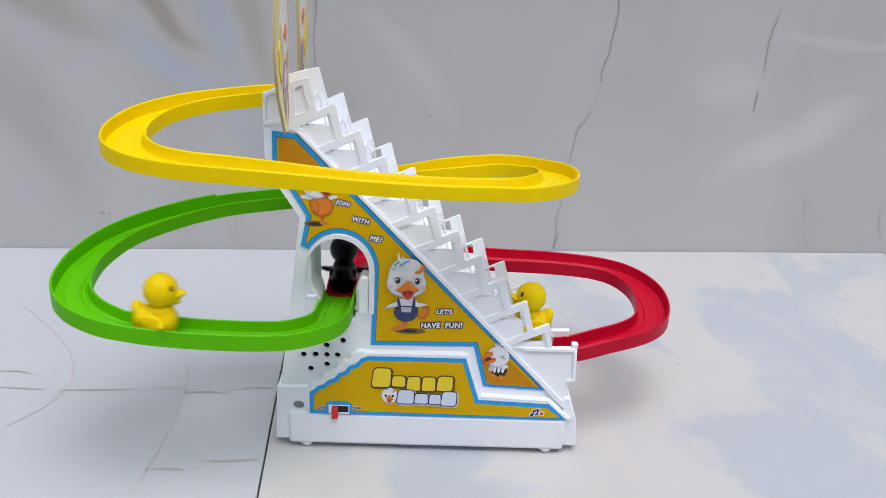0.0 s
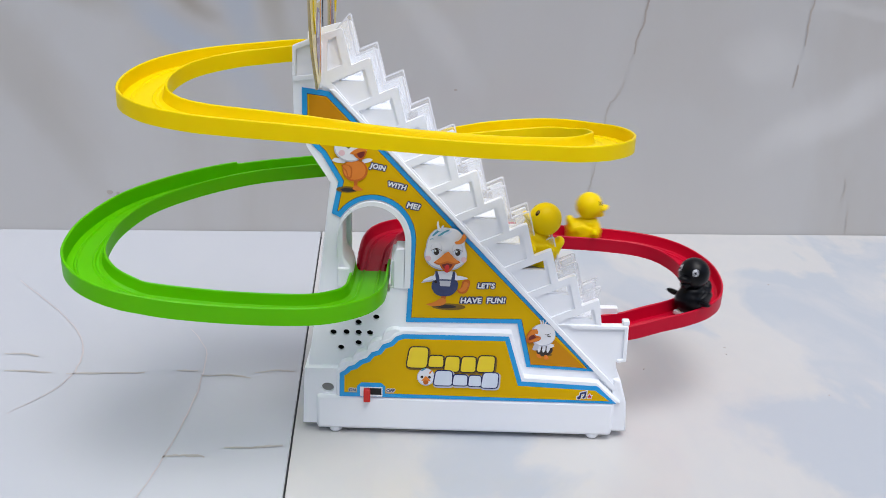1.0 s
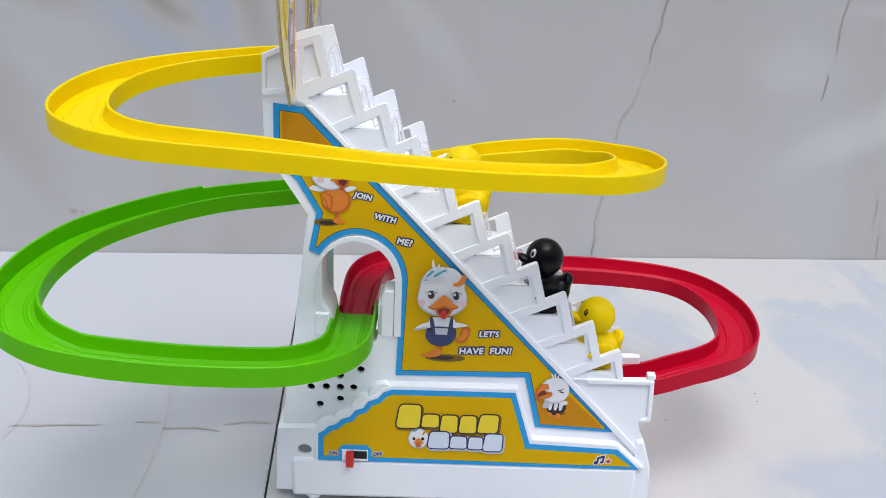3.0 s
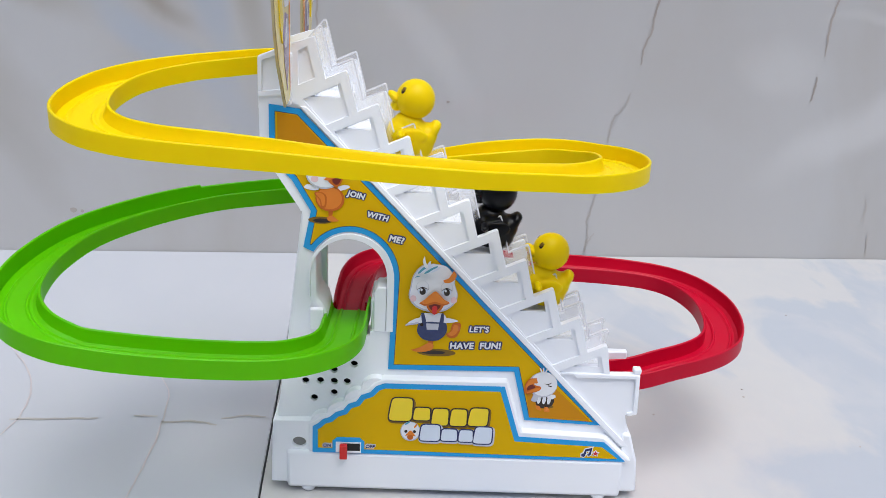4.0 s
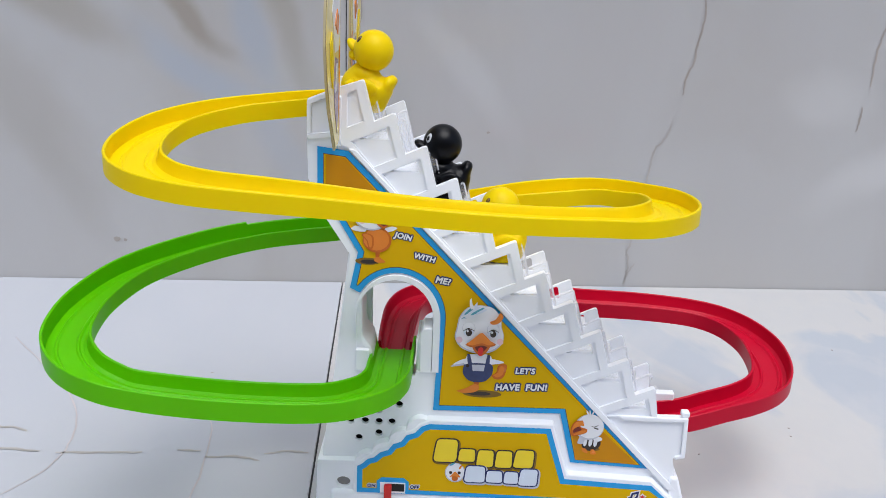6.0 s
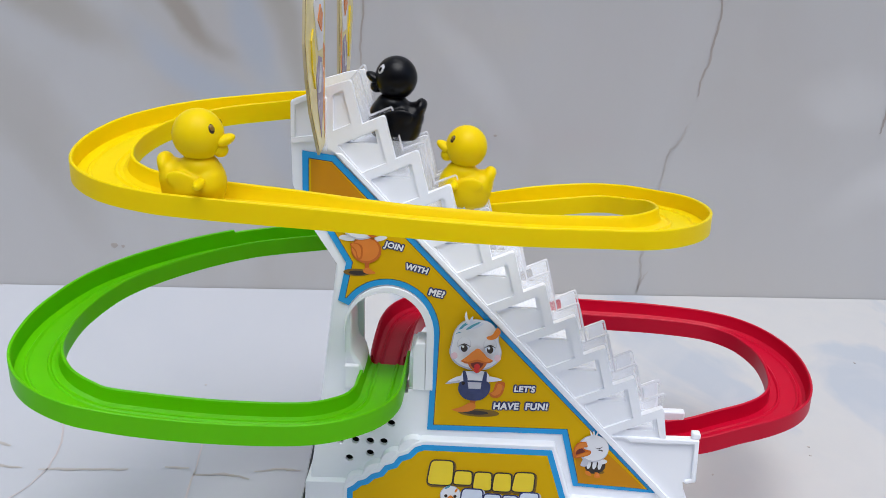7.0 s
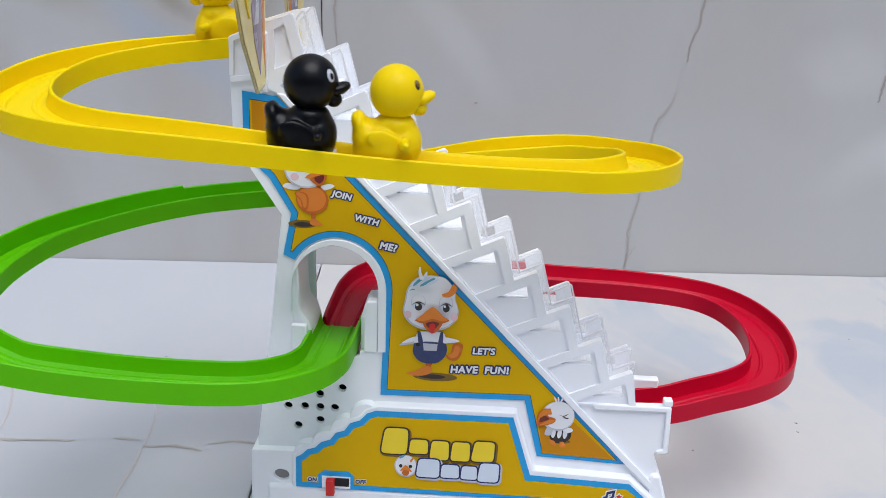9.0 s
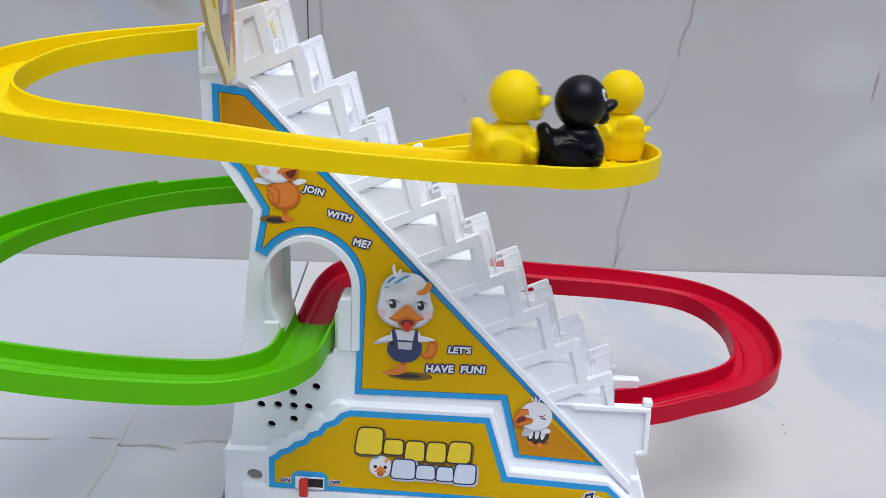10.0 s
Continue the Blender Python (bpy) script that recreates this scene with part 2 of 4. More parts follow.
# ---- the setting: tiled floor and wall, turned 4 degrees to the toy ----
PSI = radians(4.0)
TURNED = Matrix.Rotation(PSI, 4, "Z")
WALL_Y, SEAM_X, TILE = 0.3527, -0.1020, 0.60
ground = part("floor", boxed(SEAM_X - 4 * TILE, SEAM_X + 4 * TILE, WALL_Y - 6 * TILE, WALL_Y - 0.0005, -0.06, -0.0055), GROUT)
ground.matrix_world = TURNED
tagged(ground, "pale polished marble floor tiles with dark joints", "floor", kind="structure")
tile_bm = boxed(0.0006, TILE - 0.0006, 0.0006, TILE - 0.0006, -0.005, 0.0)
bmesh.ops.bevel(tile_bm, geom=[e for e in tile_bm.edges if min(v.co.z for v in e.verts) > -0.001], offset=0.0005, segments=2, affect="EDGES")
tile0 = part("tile", tile_bm, FLOOR, ground)
tile0.location = (SEAM_X, WALL_Y - TILE, 0)
plain_tile = tile0.data.copy()
tile0.data.materials[0] = FLOOR_CLOUDED
for i in range(-4, 4):
    for j in range(0, 6):
        if (i, j) != (0, 0):
            t2 = new("tile", tile0.data if i >= 0 else plain_tile)
            t2.parent = ground
            k = (i * 3 + j * 2 + 1) % 4
            dx, dy = ((0, 0), (TILE, 0), (TILE, TILE), (0, TILE))[k]
            t2.location = (SEAM_X + i * TILE + dx, WALL_Y - (j + 1) * TILE + dy, 0)
            t2.rotation_euler = (0, 0, k * math.pi / 2)
beyond = part("ground", boxed(-40, 40, -40, WALL_Y - 0.0005, -0.30, -0.062), FLOOR)
beyond.matrix_world = TURNED
tagged(beyond, "pale paving beyond the tiled floor", "ground", kind="structure")

wall = part("wall_north", boxed(-6, 6, WALL_Y, WALL_Y + 0.1, -0.30, 2.6), WALL)
wall.matrix_world = TURNED
tagged(wall, "grey polished marble-look wall with brown veins", "wall", kind="structure")


# unseen wall behind the camera, added to block low sky and darken upright fronts
shade_wall = part("shade_wall_south", boxed(-6, 6, -2.35, -2.25, -0.30, 1.7), material("shade_wall_grey", (0.36, 0.355, 0.35), 0.8, grain=0.15, scale=8, bump=0.2))
shade_wall.matrix_world = TURNED
tagged(shade_wall, "unseen grey wall added to shade the toy's front from the sky", "wall", kind="structure")


def stroke(points, w, place, parent, mat, name, seed=0, jitter=0.0006):
    """A thin irregular vein that follows the points."""
    rnd = random.Random(seed)
    line = smooth_line([(*p, 0) for p in points], 5)[:, :2]
    bm = bmesh.new()
    prev = None
    n = len(line)
    for i, p in enumerate(line):
        d = line[min(i + 1, n - 1)] - line[max(i - 1, 0)]
        d = d / (np.linalg.norm(d) + 1e-9)
        k = w * (0.35 + 0.65 * math.sin(math.pi * (i + 0.6) / (n + 0.2)) ** 0.5) * rnd.uniform(0.7, 1.15)
        c = p + np.array([-d[1], d[0]]) * rnd.uniform(-jitter, jitter)
        o = np.array([-d[1], d[0]]) * k / 2
        pair = [bm.verts.new(place(*(c + o))), bm.verts.new(place(*(c - o)))]
        if prev:
            bm.faces.new((prev[0], prev[1], pair[1], pair[0]))
        prev = pair
    return part(name, bm, mat, parent)


on_wall = lambda u, v: (u, WALL_Y - 0.0004, v)
CRACKS = [
    [(0.1873, 0.262), (0.191, 0.2384), (0.1878, 0.2178), (0.186, 0.1995), (0.1814, 0.1862), (0.1805, 0.1728)],
    [(0.1746, 0.1493), (0.1713, 0.1372), (0.1624, 0.1259), (0.16, 0.109), (0.1576, 0.0919)],
    [(0.1563, 0.0745), (0.1514, 0.045), (0.1483, 0.033), (0.1505, 0.021), (0.1479, 0.0026)],
    [(0.156, 0.022), (0.1505, 0.012), (0.1479, 0.0026)],
    [(0.3448, 0.2414), (0.3413, 0.2268), (0.3385, 0.211), (0.3392, 0.1842)],
    [(0.3348, 0.1667), (0.3353, 0.1568), (0.3337, 0.1456)],
    [(0.4023, 0.0584), (0.4044, 0.0475), (0.4028, 0.0365)],
    [(0.4122, 0.0249), (0.4136, 0.0012)],
    [(-0.088, 0.262), (-0.0865, 0.235), (-0.089, 0.205), (-0.0875, 0.178)],
    [(0.4875, 0.0545), (0.4862, 0.033), (0.4907, 0.0206)],
]
for i, c in enumerate(CRACKS):
    stroke(c, 0.0018, on_wall, wall, CRACK if i in (0, 4, 5, 8) else CRACK_PALE, "vein", i)
stroke([(-0.0985, 0.30), (-0.0983, 0.25), (-0.0986, 0.20), (-0.0984, 0.165)], 0.0010, on_wall, wall, GROUT, "joint", 31, 0.0)
for u, v, r in ((0.0198, 0.1372, 0.0016), (-0.2945, 0.0366, 0.003), (-0.287, 0.036, 0.002)):
    part("spot", plate([(u + r * math.cos(a) * random.uniform(0.6, 1.2), v + r * 0.7 * math.sin(a) * random.uniform(0.6, 1.2)) for a in np.linspace(0, 6.28, 9)[:-1]], lambda a, b, d: (a, WALL_Y - d, b), 0.0001, 0.0004), CRACK, wall)

cs, sn = math.cos(PSI), math.sin(PSI)
on_floor = lambda x, y: (x * cs + y * sn, -x * sn + y * cs, 0.0003)
MARKS = [
    [(-0.311, 0.086), (-0.298, 0.087), (-0.287, 0.084)],
    [(-0.301, 0.063), (-0.285, 0.0635), (-0.27, 0.062)],
    [(-0.26, 0.062), (-0.235, 0.064), (-0.21, 0.066)],
    [(-0.19, 0.07), (-0.176, 0.07)],
    [(-0.172, 0.064), (-0.155, 0.066), (-0.139, 0.063)],
    [(-0.138, 0.07), (-0.125, 0.074), (-0.112, 0.073)],
    [(-0.172, -0.029), (-0.16, -0.027), (-0.148, -0.028)],
    [(-0.139, -0.018), (-0.12, -0.017), (-0.106, -0.014)],
    [(-0.345, 0.064), (-0.322, 0.063)],
]
for i, c in enumerate(MARKS):
    stroke(c, 0.0024, on_floor, ground, MARK, "vein", 40 + i)
for i, c in enumerate((
    [(-0.352, 0.209), (-0.313, 0.168), (-0.287, 0.139), (-0.265, 0.104), (-0.256, 0.071), (-0.26, 0.04), (-0.277, 0.011)],
    [(-0.196, 0.131), (-0.178, 0.101), (-0.171, 0.06), (-0.169, 0.017), (-0.17, -0.018), (-0.173, -0.053), (-0.18, -0.09)],
)):
    stroke(c, 0.0012, on_floor, ground, BLUSH, "vein", 70 + i)

for u, v, r in ((0.194, 0.127, 0.0009), (0.192, 0.117, 0.0008), (0.267, 0.248, 0.0010), (0.127, 0.091, 0.0009), (-0.195, 0.168, 0.0009), (0.245, 0.062, 0.0008)):
    part("speck", plate(ellipse(u, v, r, r * 0.6, 8, u * 31), lambda a, b, d: (*on_floor(a, b)[:2], d), 0.0001, 0.0004), CRACK, ground)

# ---- the toy ----
toy = new("duck_slide_toy")
tagged(toy, "white plastic stair slide toy with coloured track loops", "toy")

STEP = Vector((0.01469, -0.01464))
TOP = Vector((-0.0732, 0.2360))
RISE = Vector((0.0050, -0.0190))
corners = [TOP + STEP * i for i in range(11)]
teeth = []
R_TIP = 0.0017
UPHILL = Vector((1.0, 0.4514)).normalized()
FALL = RISE.normalized()


def rounded(c):
    """The blunt tip of a step, from the tread round to the riser."""
    a, b = c - UPHILL * R_TIP, c + FALL * R_TIP
    return [tuple(a * (1 - t) ** 2 + c * 2 * t * (1 - t) + b * t * t) for t in (0, 0.25, 0.5, 0.75, 1)]


for c in corners:
    teeth += [*rounded(c), tuple(c + RISE)]
LOW_Z = 0.0735
teeth[-1] = (0.0764, LOW_Z)
arc = lambda r: [(-0.0567 + (0.0188 + r) * math.cos(a), 0.1206 + (0.0202 + r) * math.sin(a)) for a in np.linspace(0, math.pi, 25)]
arch = [(-0.0379, 0.0925)] + arc(0) + [(-0.0755, 0.0930), (-0.0712, 0.0930), (-0.0708, 0.0898), (-0.0462, 0.0898), (-0.0458, 0.0925)]
outline = [(-0.0989, 0.2261), (-0.0993, 0.2102), (-0.0990, 0.1893), (-0.0918, 0.1718), (-0.0791, 0.1525), (-0.0805, 0.1368), (-0.0925, 0.0463), (-0.0925, 0.024), (0.0945, 0.024), (0.0898, 0.0367), (0.0869, 0.0501), (0.0928, 0.0513), (0.0921, 0.0739), (0.0765, LOW_Z)]
outline += [tuple(p) for p in reversed(teeth[:-1])] + [(-0.0859, 0.2315)]
windows = []
for c in corners[1:]:
    windows.append([(c.x - 0.0042, c.y - 0.0072), (c.x - 0.0030, c.y - 0.0128), (c.x - 0.0168, c.y - 0.0128)])
holes = []
for hx, hz in ((-0.0537, 0.0739), (-0.0639, 0.0704), (-0.0783, 0.0637), (-0.0708, 0.0640), (-0.0638, 0.0639), (-0.0572, 0.0639), (-0.0739, 0.0542), (-0.0638, 0.0574)):
    holes.append(ellipse(hx, hz, 0.0019, 0.0019, 12, 0.31 + 7.3 * hx + 23 * hz))
part("front_panel", plate(outline, front, -0.0022, 0.0, [arch, *windows, *holes]), WHITE, toy, bevel=0.0005)
part("speaker_backing", plate([(-0.084, 0.049), (-0.048, 0.049), (-0.048, 0.079), (-0.084, 0.079)], front, -0.006, -0.0045), DARK, toy, "black speaker behind round holes")

# the raised rim of the stair wall: one zigzag moulding with a sunk panel under each step
W = 0.0042


def meet(p, d, q, e):
    """Where the line p + d meets the line q + e."""
    k = ((q.x - p.x) * e.y - (q.y - p.y) * e.x) / (d.x * e.y - d.y * e.x)
    return p + d * k


DIAG_A, DIAG_D = Vector((-0.0770, 0.2042)), Vector((0.1560, -0.1602)).normalized()
below = Vector((UPHILL.y, -UPHILL.x))
inward = Vector((FALL.y, -FALL.x))
panels = []
for i, c in enumerate(corners[:-1]):
    top_left = meet(DIAG_A, DIAG_D, c + below * W, UPHILL)
    tip = meet(c + below * W, UPHILL, c + inward * W, FALL)
    low = corners[i + 1]
    heel = meet(c + inward * W, FALL, low, UPHILL)
    toe = meet(DIAG_A, DIAG_D, low, UPHILL)
    if i == 0:
        panels.append([(c.x - 0.0075, c.y - 0.0222), (c.x + 0.0003, c.y - 0.0188), (c.x - 0.0032, c.y - 0.0044), (c.x - 0.0075, c.y - 0.0066)])
        continue
    panels.append([tuple(toe + UPHILL * 0.0004), tuple(heel), tuple(tip), tuple(top_left + UPHILL * 0.0012)])
c = corners[-1]
tip = meet(c + below * W, UPHILL, c + inward * W, FALL)
panels.append([tuple(meet(DIAG_A, DIAG_D, Vector((0.0, LOW_Z)), Vector((1, 0))) + Vector((0.0010, 0))), tuple(meet(c + inward * W, FALL, Vector((0.0, LOW_Z)), Vector((1, 0)))), tuple(tip), tuple(meet(DIAG_A, DIAG_D, c + below * W, UPHILL) + UPHILL * 0.0012)])
zigzag = [(-0.0835, 0.2060), (-0.0859, 0.2315)] + teeth[:-1] + [(0.0764, LOW_Z), (0.0764, LOW_Z - 0.0008), (0.0500, LOW_Z - 0.0008), (-0.0765, 0.2030)]
part("stair_rim", plate(zigzag, front, 0.0, 0.0013, panels), WHITE, toy, bevel=0.0008)
# the diagonal rim beside the printed panel, the entry box rim and the top posts
part("diagonal_rim", plate([(-0.0800, 0.2042), (-0.0770, 0.2042), (0.0790, 0.0440), (0.0905, 0.0325), (0.0862, 0.0325), (0.0752, 0.0435)], front, 0.0, 0.0021), WHITE, toy, bevel=0.0005)
part("entry_rim", plate([(0.0570, 0.0737), (0.0921, 0.0739), (0.0928, 0.0513), (0.0875, 0.0501), (0.0872, 0.0520), (0.0905, 0.0530), (0.0898, 0.0713), (0.0594, 0.0709)], front, 0.0, 0.0018), WHITE, toy, bevel=0.0007)
part("entry_lug", plate([(0.0886, 0.0739), (0.0926, 0.0739), (0.0926, 0.0768), (0.0886, 0.0768)], front, -0.003, 0.0012), WHITE, toy, bevel=0.0006)
part("top_post", plate([(-0.0868, 0.2045), (-0.0836, 0.2045), (-0.0832, 0.2285), (-0.0862, 0.2290)], front, 0.0, 0.0022), WHITE, toy, bevel=0.0008)
part("top_rim", plate([(-0.0992, 0.2102), (-0.0868, 0.2118), (-0.0868, 0.2095), (-0.0992, 0.2078)], front, 0.0, 0.0014), WHITE, toy, bevel=0.0005)
part("top_edge_rim", plate([(-0.0989, 0.2261), (-0.0859, 0.2315), (-0.0859, 0.2293), (-0.0968, 0.2244), (-0.0972, 0.2102), (-0.0992, 0.2102)], front, 0.0, 0.0014), WHITE, toy, bevel=0.0005)
taper = [0.0034 - 0.0026 * (k / 24) ** 2 for k in range(25)]
rim_outer = [(-0.0567 + (0.0188 + w) * math.cos(a), 0.1206 + (0.0202 + w) * math.sin(a)) for w, a in zip(taper, np.linspace(0, math.pi, 25))]
rim_loop = [(-0.0379, 0.0930)] + arc(0) + [(-0.0756, 0.1100), (-0.0762, 0.1100)] + rim_outer[::-1] + [(-0.0345, 0.0930)]
part("arch_rim", plate(rim_loop, front, 0.0, 0.0016), WHITE, toy, bevel=0.0013)

# rear stair wall, back wall and inner walls
rear_teeth = [(x + 0.0018, z - 0.0004) for x, z in teeth[:-1]]
rear_out = [(-0.0955, 0.2285)] + [(-0.0800, 0.2335)] + rear_teeth + [(0.0790, 0.058), (0.055, 0.058), (-0.0955, 0.198)]
slots = [[(c.x - 0.0100, c.y - 0.0112), (c.x - 0.0032, c.y - 0.0112), (c.x - 0.0044, c.y - 0.0052), (c.x - 0.0052, c.y - 0.0046), (c.x - 0.0100, c.y - 0.0066)] for c in corners[3:]]
part("rear_stair_wall", plate(rear_out, rear, -0.0018, 0.0, slots), WHITE, toy, bevel=0.0005)
part("back_wall", plate([(-0.0955, 0.1985), (0.058, 0.055), (0.086, 0.052), (0.086, 0.004), (-0.034, 0.004), (-0.034, 0.150), (-0.0955, 0.190)], rear, -0.0040, -0.0020), WHITE, toy)
part("back_left_wall", plate([(-0.0900, 0.004), (-0.0765, 0.004), (-0.0765, 0.150), (-0.0785, 0.150), (-0.0790, 0.1368), (-0.0900, 0.0463)], rear, -0.0040, -0.0020), WHITE, toy)


def between(u0, v0, u1, v1, thick, name):
    """A white sheet from the front panel to the rear wall along a line of the outline."""
    bm = bmesh.new()
    d = Vector((u1 - u0, v1 - v0)).normalized()
    n = Vector((-d.y, d.x)) * thick
    ring = [(u0, v0), (u1, v1), (u1 + n.x, v1 + n.y), (u0 + n.x, v0 + n.y)]
    a = [bm.verts.new(front(u, v, -0.0022)) for u, v in ring]
    b = [bm.verts.new(rear(u, v, 0.0)) for u, v in ring]
    bm.faces.new(a), bm.faces.new(b)
    for i in range(4):
        j = (i + 1) % 4
        bm.faces.new((a[i], a[j], b[j], b[i]))
    return part(name, bm, WHITE, toy)


between(-0.0985, 0.2100, -0.0985, 0.1900, 0.0015, "side_wall")
between(-0.0985, 0.1890, -0.0805, 0.1530, 0.0015, "side_wall")
between(-0.0800, 0.1520, -0.0920, 0.0440, 0.0015, "side_wall")
between(-0.0770, 0.1250, -0.0770, 0.0940, 0.0015, "tunnel_wall")
between(-0.0362, 0.1250, -0.0362, 0.0940, -0.0015, "tunnel_wall")
between(-0.0755, 0.0815, -0.0379, 0.0815, 0.0015, "tunnel_floor")
lining = [(-0.0772, 0.084), (-0.0672, 0.084), (-0.0676, 0.0985), (-0.0690, 0.1040), (-0.0722, 0.1085), (-0.0730, 0.1125), (-0.0731, 0.1330), (-0.0742, 0.1385), (-0.0772, 0.1385)]
part("tunnel_lining", plate(lining, lambda u, v, d: (u, 0.0100 + d, v), 0.0, 0.0250), WHITE, toy, bevel=0.0014)
part("tunnel_flange", boxed(-0.0775, -0.0702, 0.0352, 0.0378, 0.084, 0.1450), WHITE, toy, bevel=0.0008)
part("tunnel_shoulder", boxed(-0.0458, -0.0379, 0.0105, 0.0360, 0.084, 0.1085), WHITE, toy, bevel=0.0008)
part("track_socket", plate([(-0.0757, 0.0930), (-0.0690, 0.0930), (-0.0690, 0.1045), (-0.0757, 0.1045)], front, 0.0, 0.0028), WHITE, toy, bevel=0.0006)
part("track_socket", plate([(-0.0440, 0.0925), (-0.0381, 0.0925), (-0.0381, 0.1165), (-0.0425, 0.1165), (-0.0440, 0.1140)], front, -0.012, 0.0012), WHITE, toy, bevel=0.0006)
for c in corners[1:]:
    z = c.y - 0.0158
    y0, y1 = front(0, z, 0)[1] + 0.0024, rear(0, z, 0)[1] - 0.0004
    bm = boxed(c.x - 0.0165, c.x + 0.0012, y0, y1, z - 0.0014, z)
    box(bm, c.x - 0.0165, c.x - 0.0153, y0, y1 + 0.0006, z, z + 0.0132)
    part("tread", bm, WHITE, toy)
part("entry_floor", boxed(0.060, 0.092, 0.0085, 0.036, 0.050, 0.0575), WHITE, toy)
hook = boxed(0.0872, 0.0905, 0.0365, 0.0395, 0.0635, 0.066)
box(hook, 0.0660, 0.0915, 0.0350, 0.0395, 0.066, 0.0718)
box(hook, 0.0790, 0.0820, 0.0365, 0.0395, 0.054, 0.066)
part("entry_hook", hook, WHITE, toy, bevel=0.0008)
part("chute_top", plate([(-0.0955, 0.2170), (-0.0800, 0.2185), (-0.0800, 0.2165), (-0.0955, 0.2150)], front, -0.036, -0.0022), WHITE, toy)

# base
part("base", boxed(-0.088, 0.088, 0.0, 0.0075, 0.0034, 0.026), WHITE, toy, bevel=0.0020)
part("base_box", boxed(-0.0905, 0.0905, 0.0075, 0.054, 0.004, 0.026), WHITE, toy, bevel=0.001)
block = plate([(-0.0963, 0.0058), (-0.0735, 0.0058), (-0.0735, 0.0433), (-0.0947, 0.0427)], lambda u, v, d: (u, 0.0020 - d, v), -0.045, 0.0, [ellipse(-0.0814, 0.0300, 0.0036, 0.0032, 18)])
part("side_block", block, WHITE, toy, bevel=0.0004)
part("side_hole", plate(ellipse(-0.0814, 0.0300, 0.0038, 0.0034, 18), lambda u, v, d: (u, 0.0045 - d, v), -0.001, 0.0), material("shaded_plastic", (0.30, 0.29, 0.28), 0.6), toy)
part("side_block", plate([(0.0865, 0.0045), (0.0972, 0.0045), (0.0955, 0.0240), (0.0905, 0.0400), (0.0865, 0.0400)], lambda u, v, d: (u, 0.0035 - d, v), -0.045, 0.0), WHITE, toy, bevel=0.0012)
for fx in (-0.0770, 0.0770):
    for fy in (0.0046, 0.045):
        bm = bmesh.new()
        bmesh.ops.create_uvsphere(bm, u_segments=12, v_segments=8, radius=0.0042)
        for v in bm.verts:
            v.co = Vector((v.co.x + fx, v.co.y + fy, max(0.0, v.co.z * 0.85 + 0.0030)))
        part("foot", bm, WHITE, toy, smooth=True)

# lower printed panel
LIFT = 0.0022
low = [(-0.0743, 0.0258), (-0.0742, 0.0385), (-0.0715, 0.0402), (-0.0690, 0.0428), (-0.0655, 0.0440), (-0.0625, 0.0470), (-0.0585, 0.0485), (-0.0560, 0.0520), (-0.0520, 0.0535), (-0.0495, 0.0572), (-0.0450, 0.0590), (-0.0420, 0.0625), (-0.0379, 0.0642), (0.0230, 0.0646), (0.0320, 0.0363), (0.0766, 0.0346), (0.0885, 0.0258)]
low = [(x, z + LIFT * (z > 0.03)) for x, z in low]
low_white = inset(low, -0.0022)
low_white = [(x, max(z, 0.0255)) for x, z in low_white]
part("lower_panel", plate(low_white, front, -0.001, 0.0048), WHITE, toy, bevel=0.0010)
for lu, lv in ((-0.0693, 0.0420), (-0.0603, 0.0487), (-0.0518, 0.0557), (-0.0432, 0.0627)):
    part("panel_lobe", plate(ellipse(lu, lv, 0.0068, 0.0060, 24, 0.6), front, -0.001, 0.0044), WHITE, toy, bevel=0.0016)
low_sticker = part("lower_sticker", plate(low, front, 0.0049, 0.0052), BLUE, toy, "ochre printed sticker with a blue border")
ochre_low = [p for p in inset(low, 0.0028)]
part("ochre_field", plate(ochre_low, front, 0.0052, 0.0054), STICKER, low_sticker)

# upper printed panel
up_arch = [(-0.0365, 0.0720)] + [(-0.0560 + 0.0212 * math.cos(a), 0.1212 + 0.0232 * math.sin(a)) for a in np.linspace(0, radians(148), 22)]
up = [(-0.0944, 0.2046), (-0.0800, 0.2029), (0.0748, 0.0439), (0.0347, 0.0457), (0.0277, 0.0731)] + up_arch + [(-0.0789, 0.1358), (-0.0752, 0.1540), (-0.0841, 0.1690), (-0.0945, 0.1790)]
up_sticker = part("upper_sticker", plate(up, front, 0.0004, 0.0007), BLUE, toy, "ochre printed sticker with a blue border")
thin = inset(up, 0.0030)
part("border_line", plate(inset(up, 0.0027), front, 0.0007, 0.00082), NAVY, up_sticker)
part("ochre_field", plate(thin, front, 0.00082, 0.00095), STICKER, up_sticker)
part("warm_field", plate([(-0.0905, 0.2010), (-0.0815, 0.1998), (-0.0640, 0.1815), (-0.0905, 0.1835)], front, 0.00095, 0.00105), STICKER_WARM, up_sticker)
part("warm_field", plate([(0.0345, 0.0625), (0.0500, 0.0640), (0.0690, 0.0462), (0.0370, 0.0475)], front, 0.00095, 0.00105), STICKER_WARM, up_sticker)


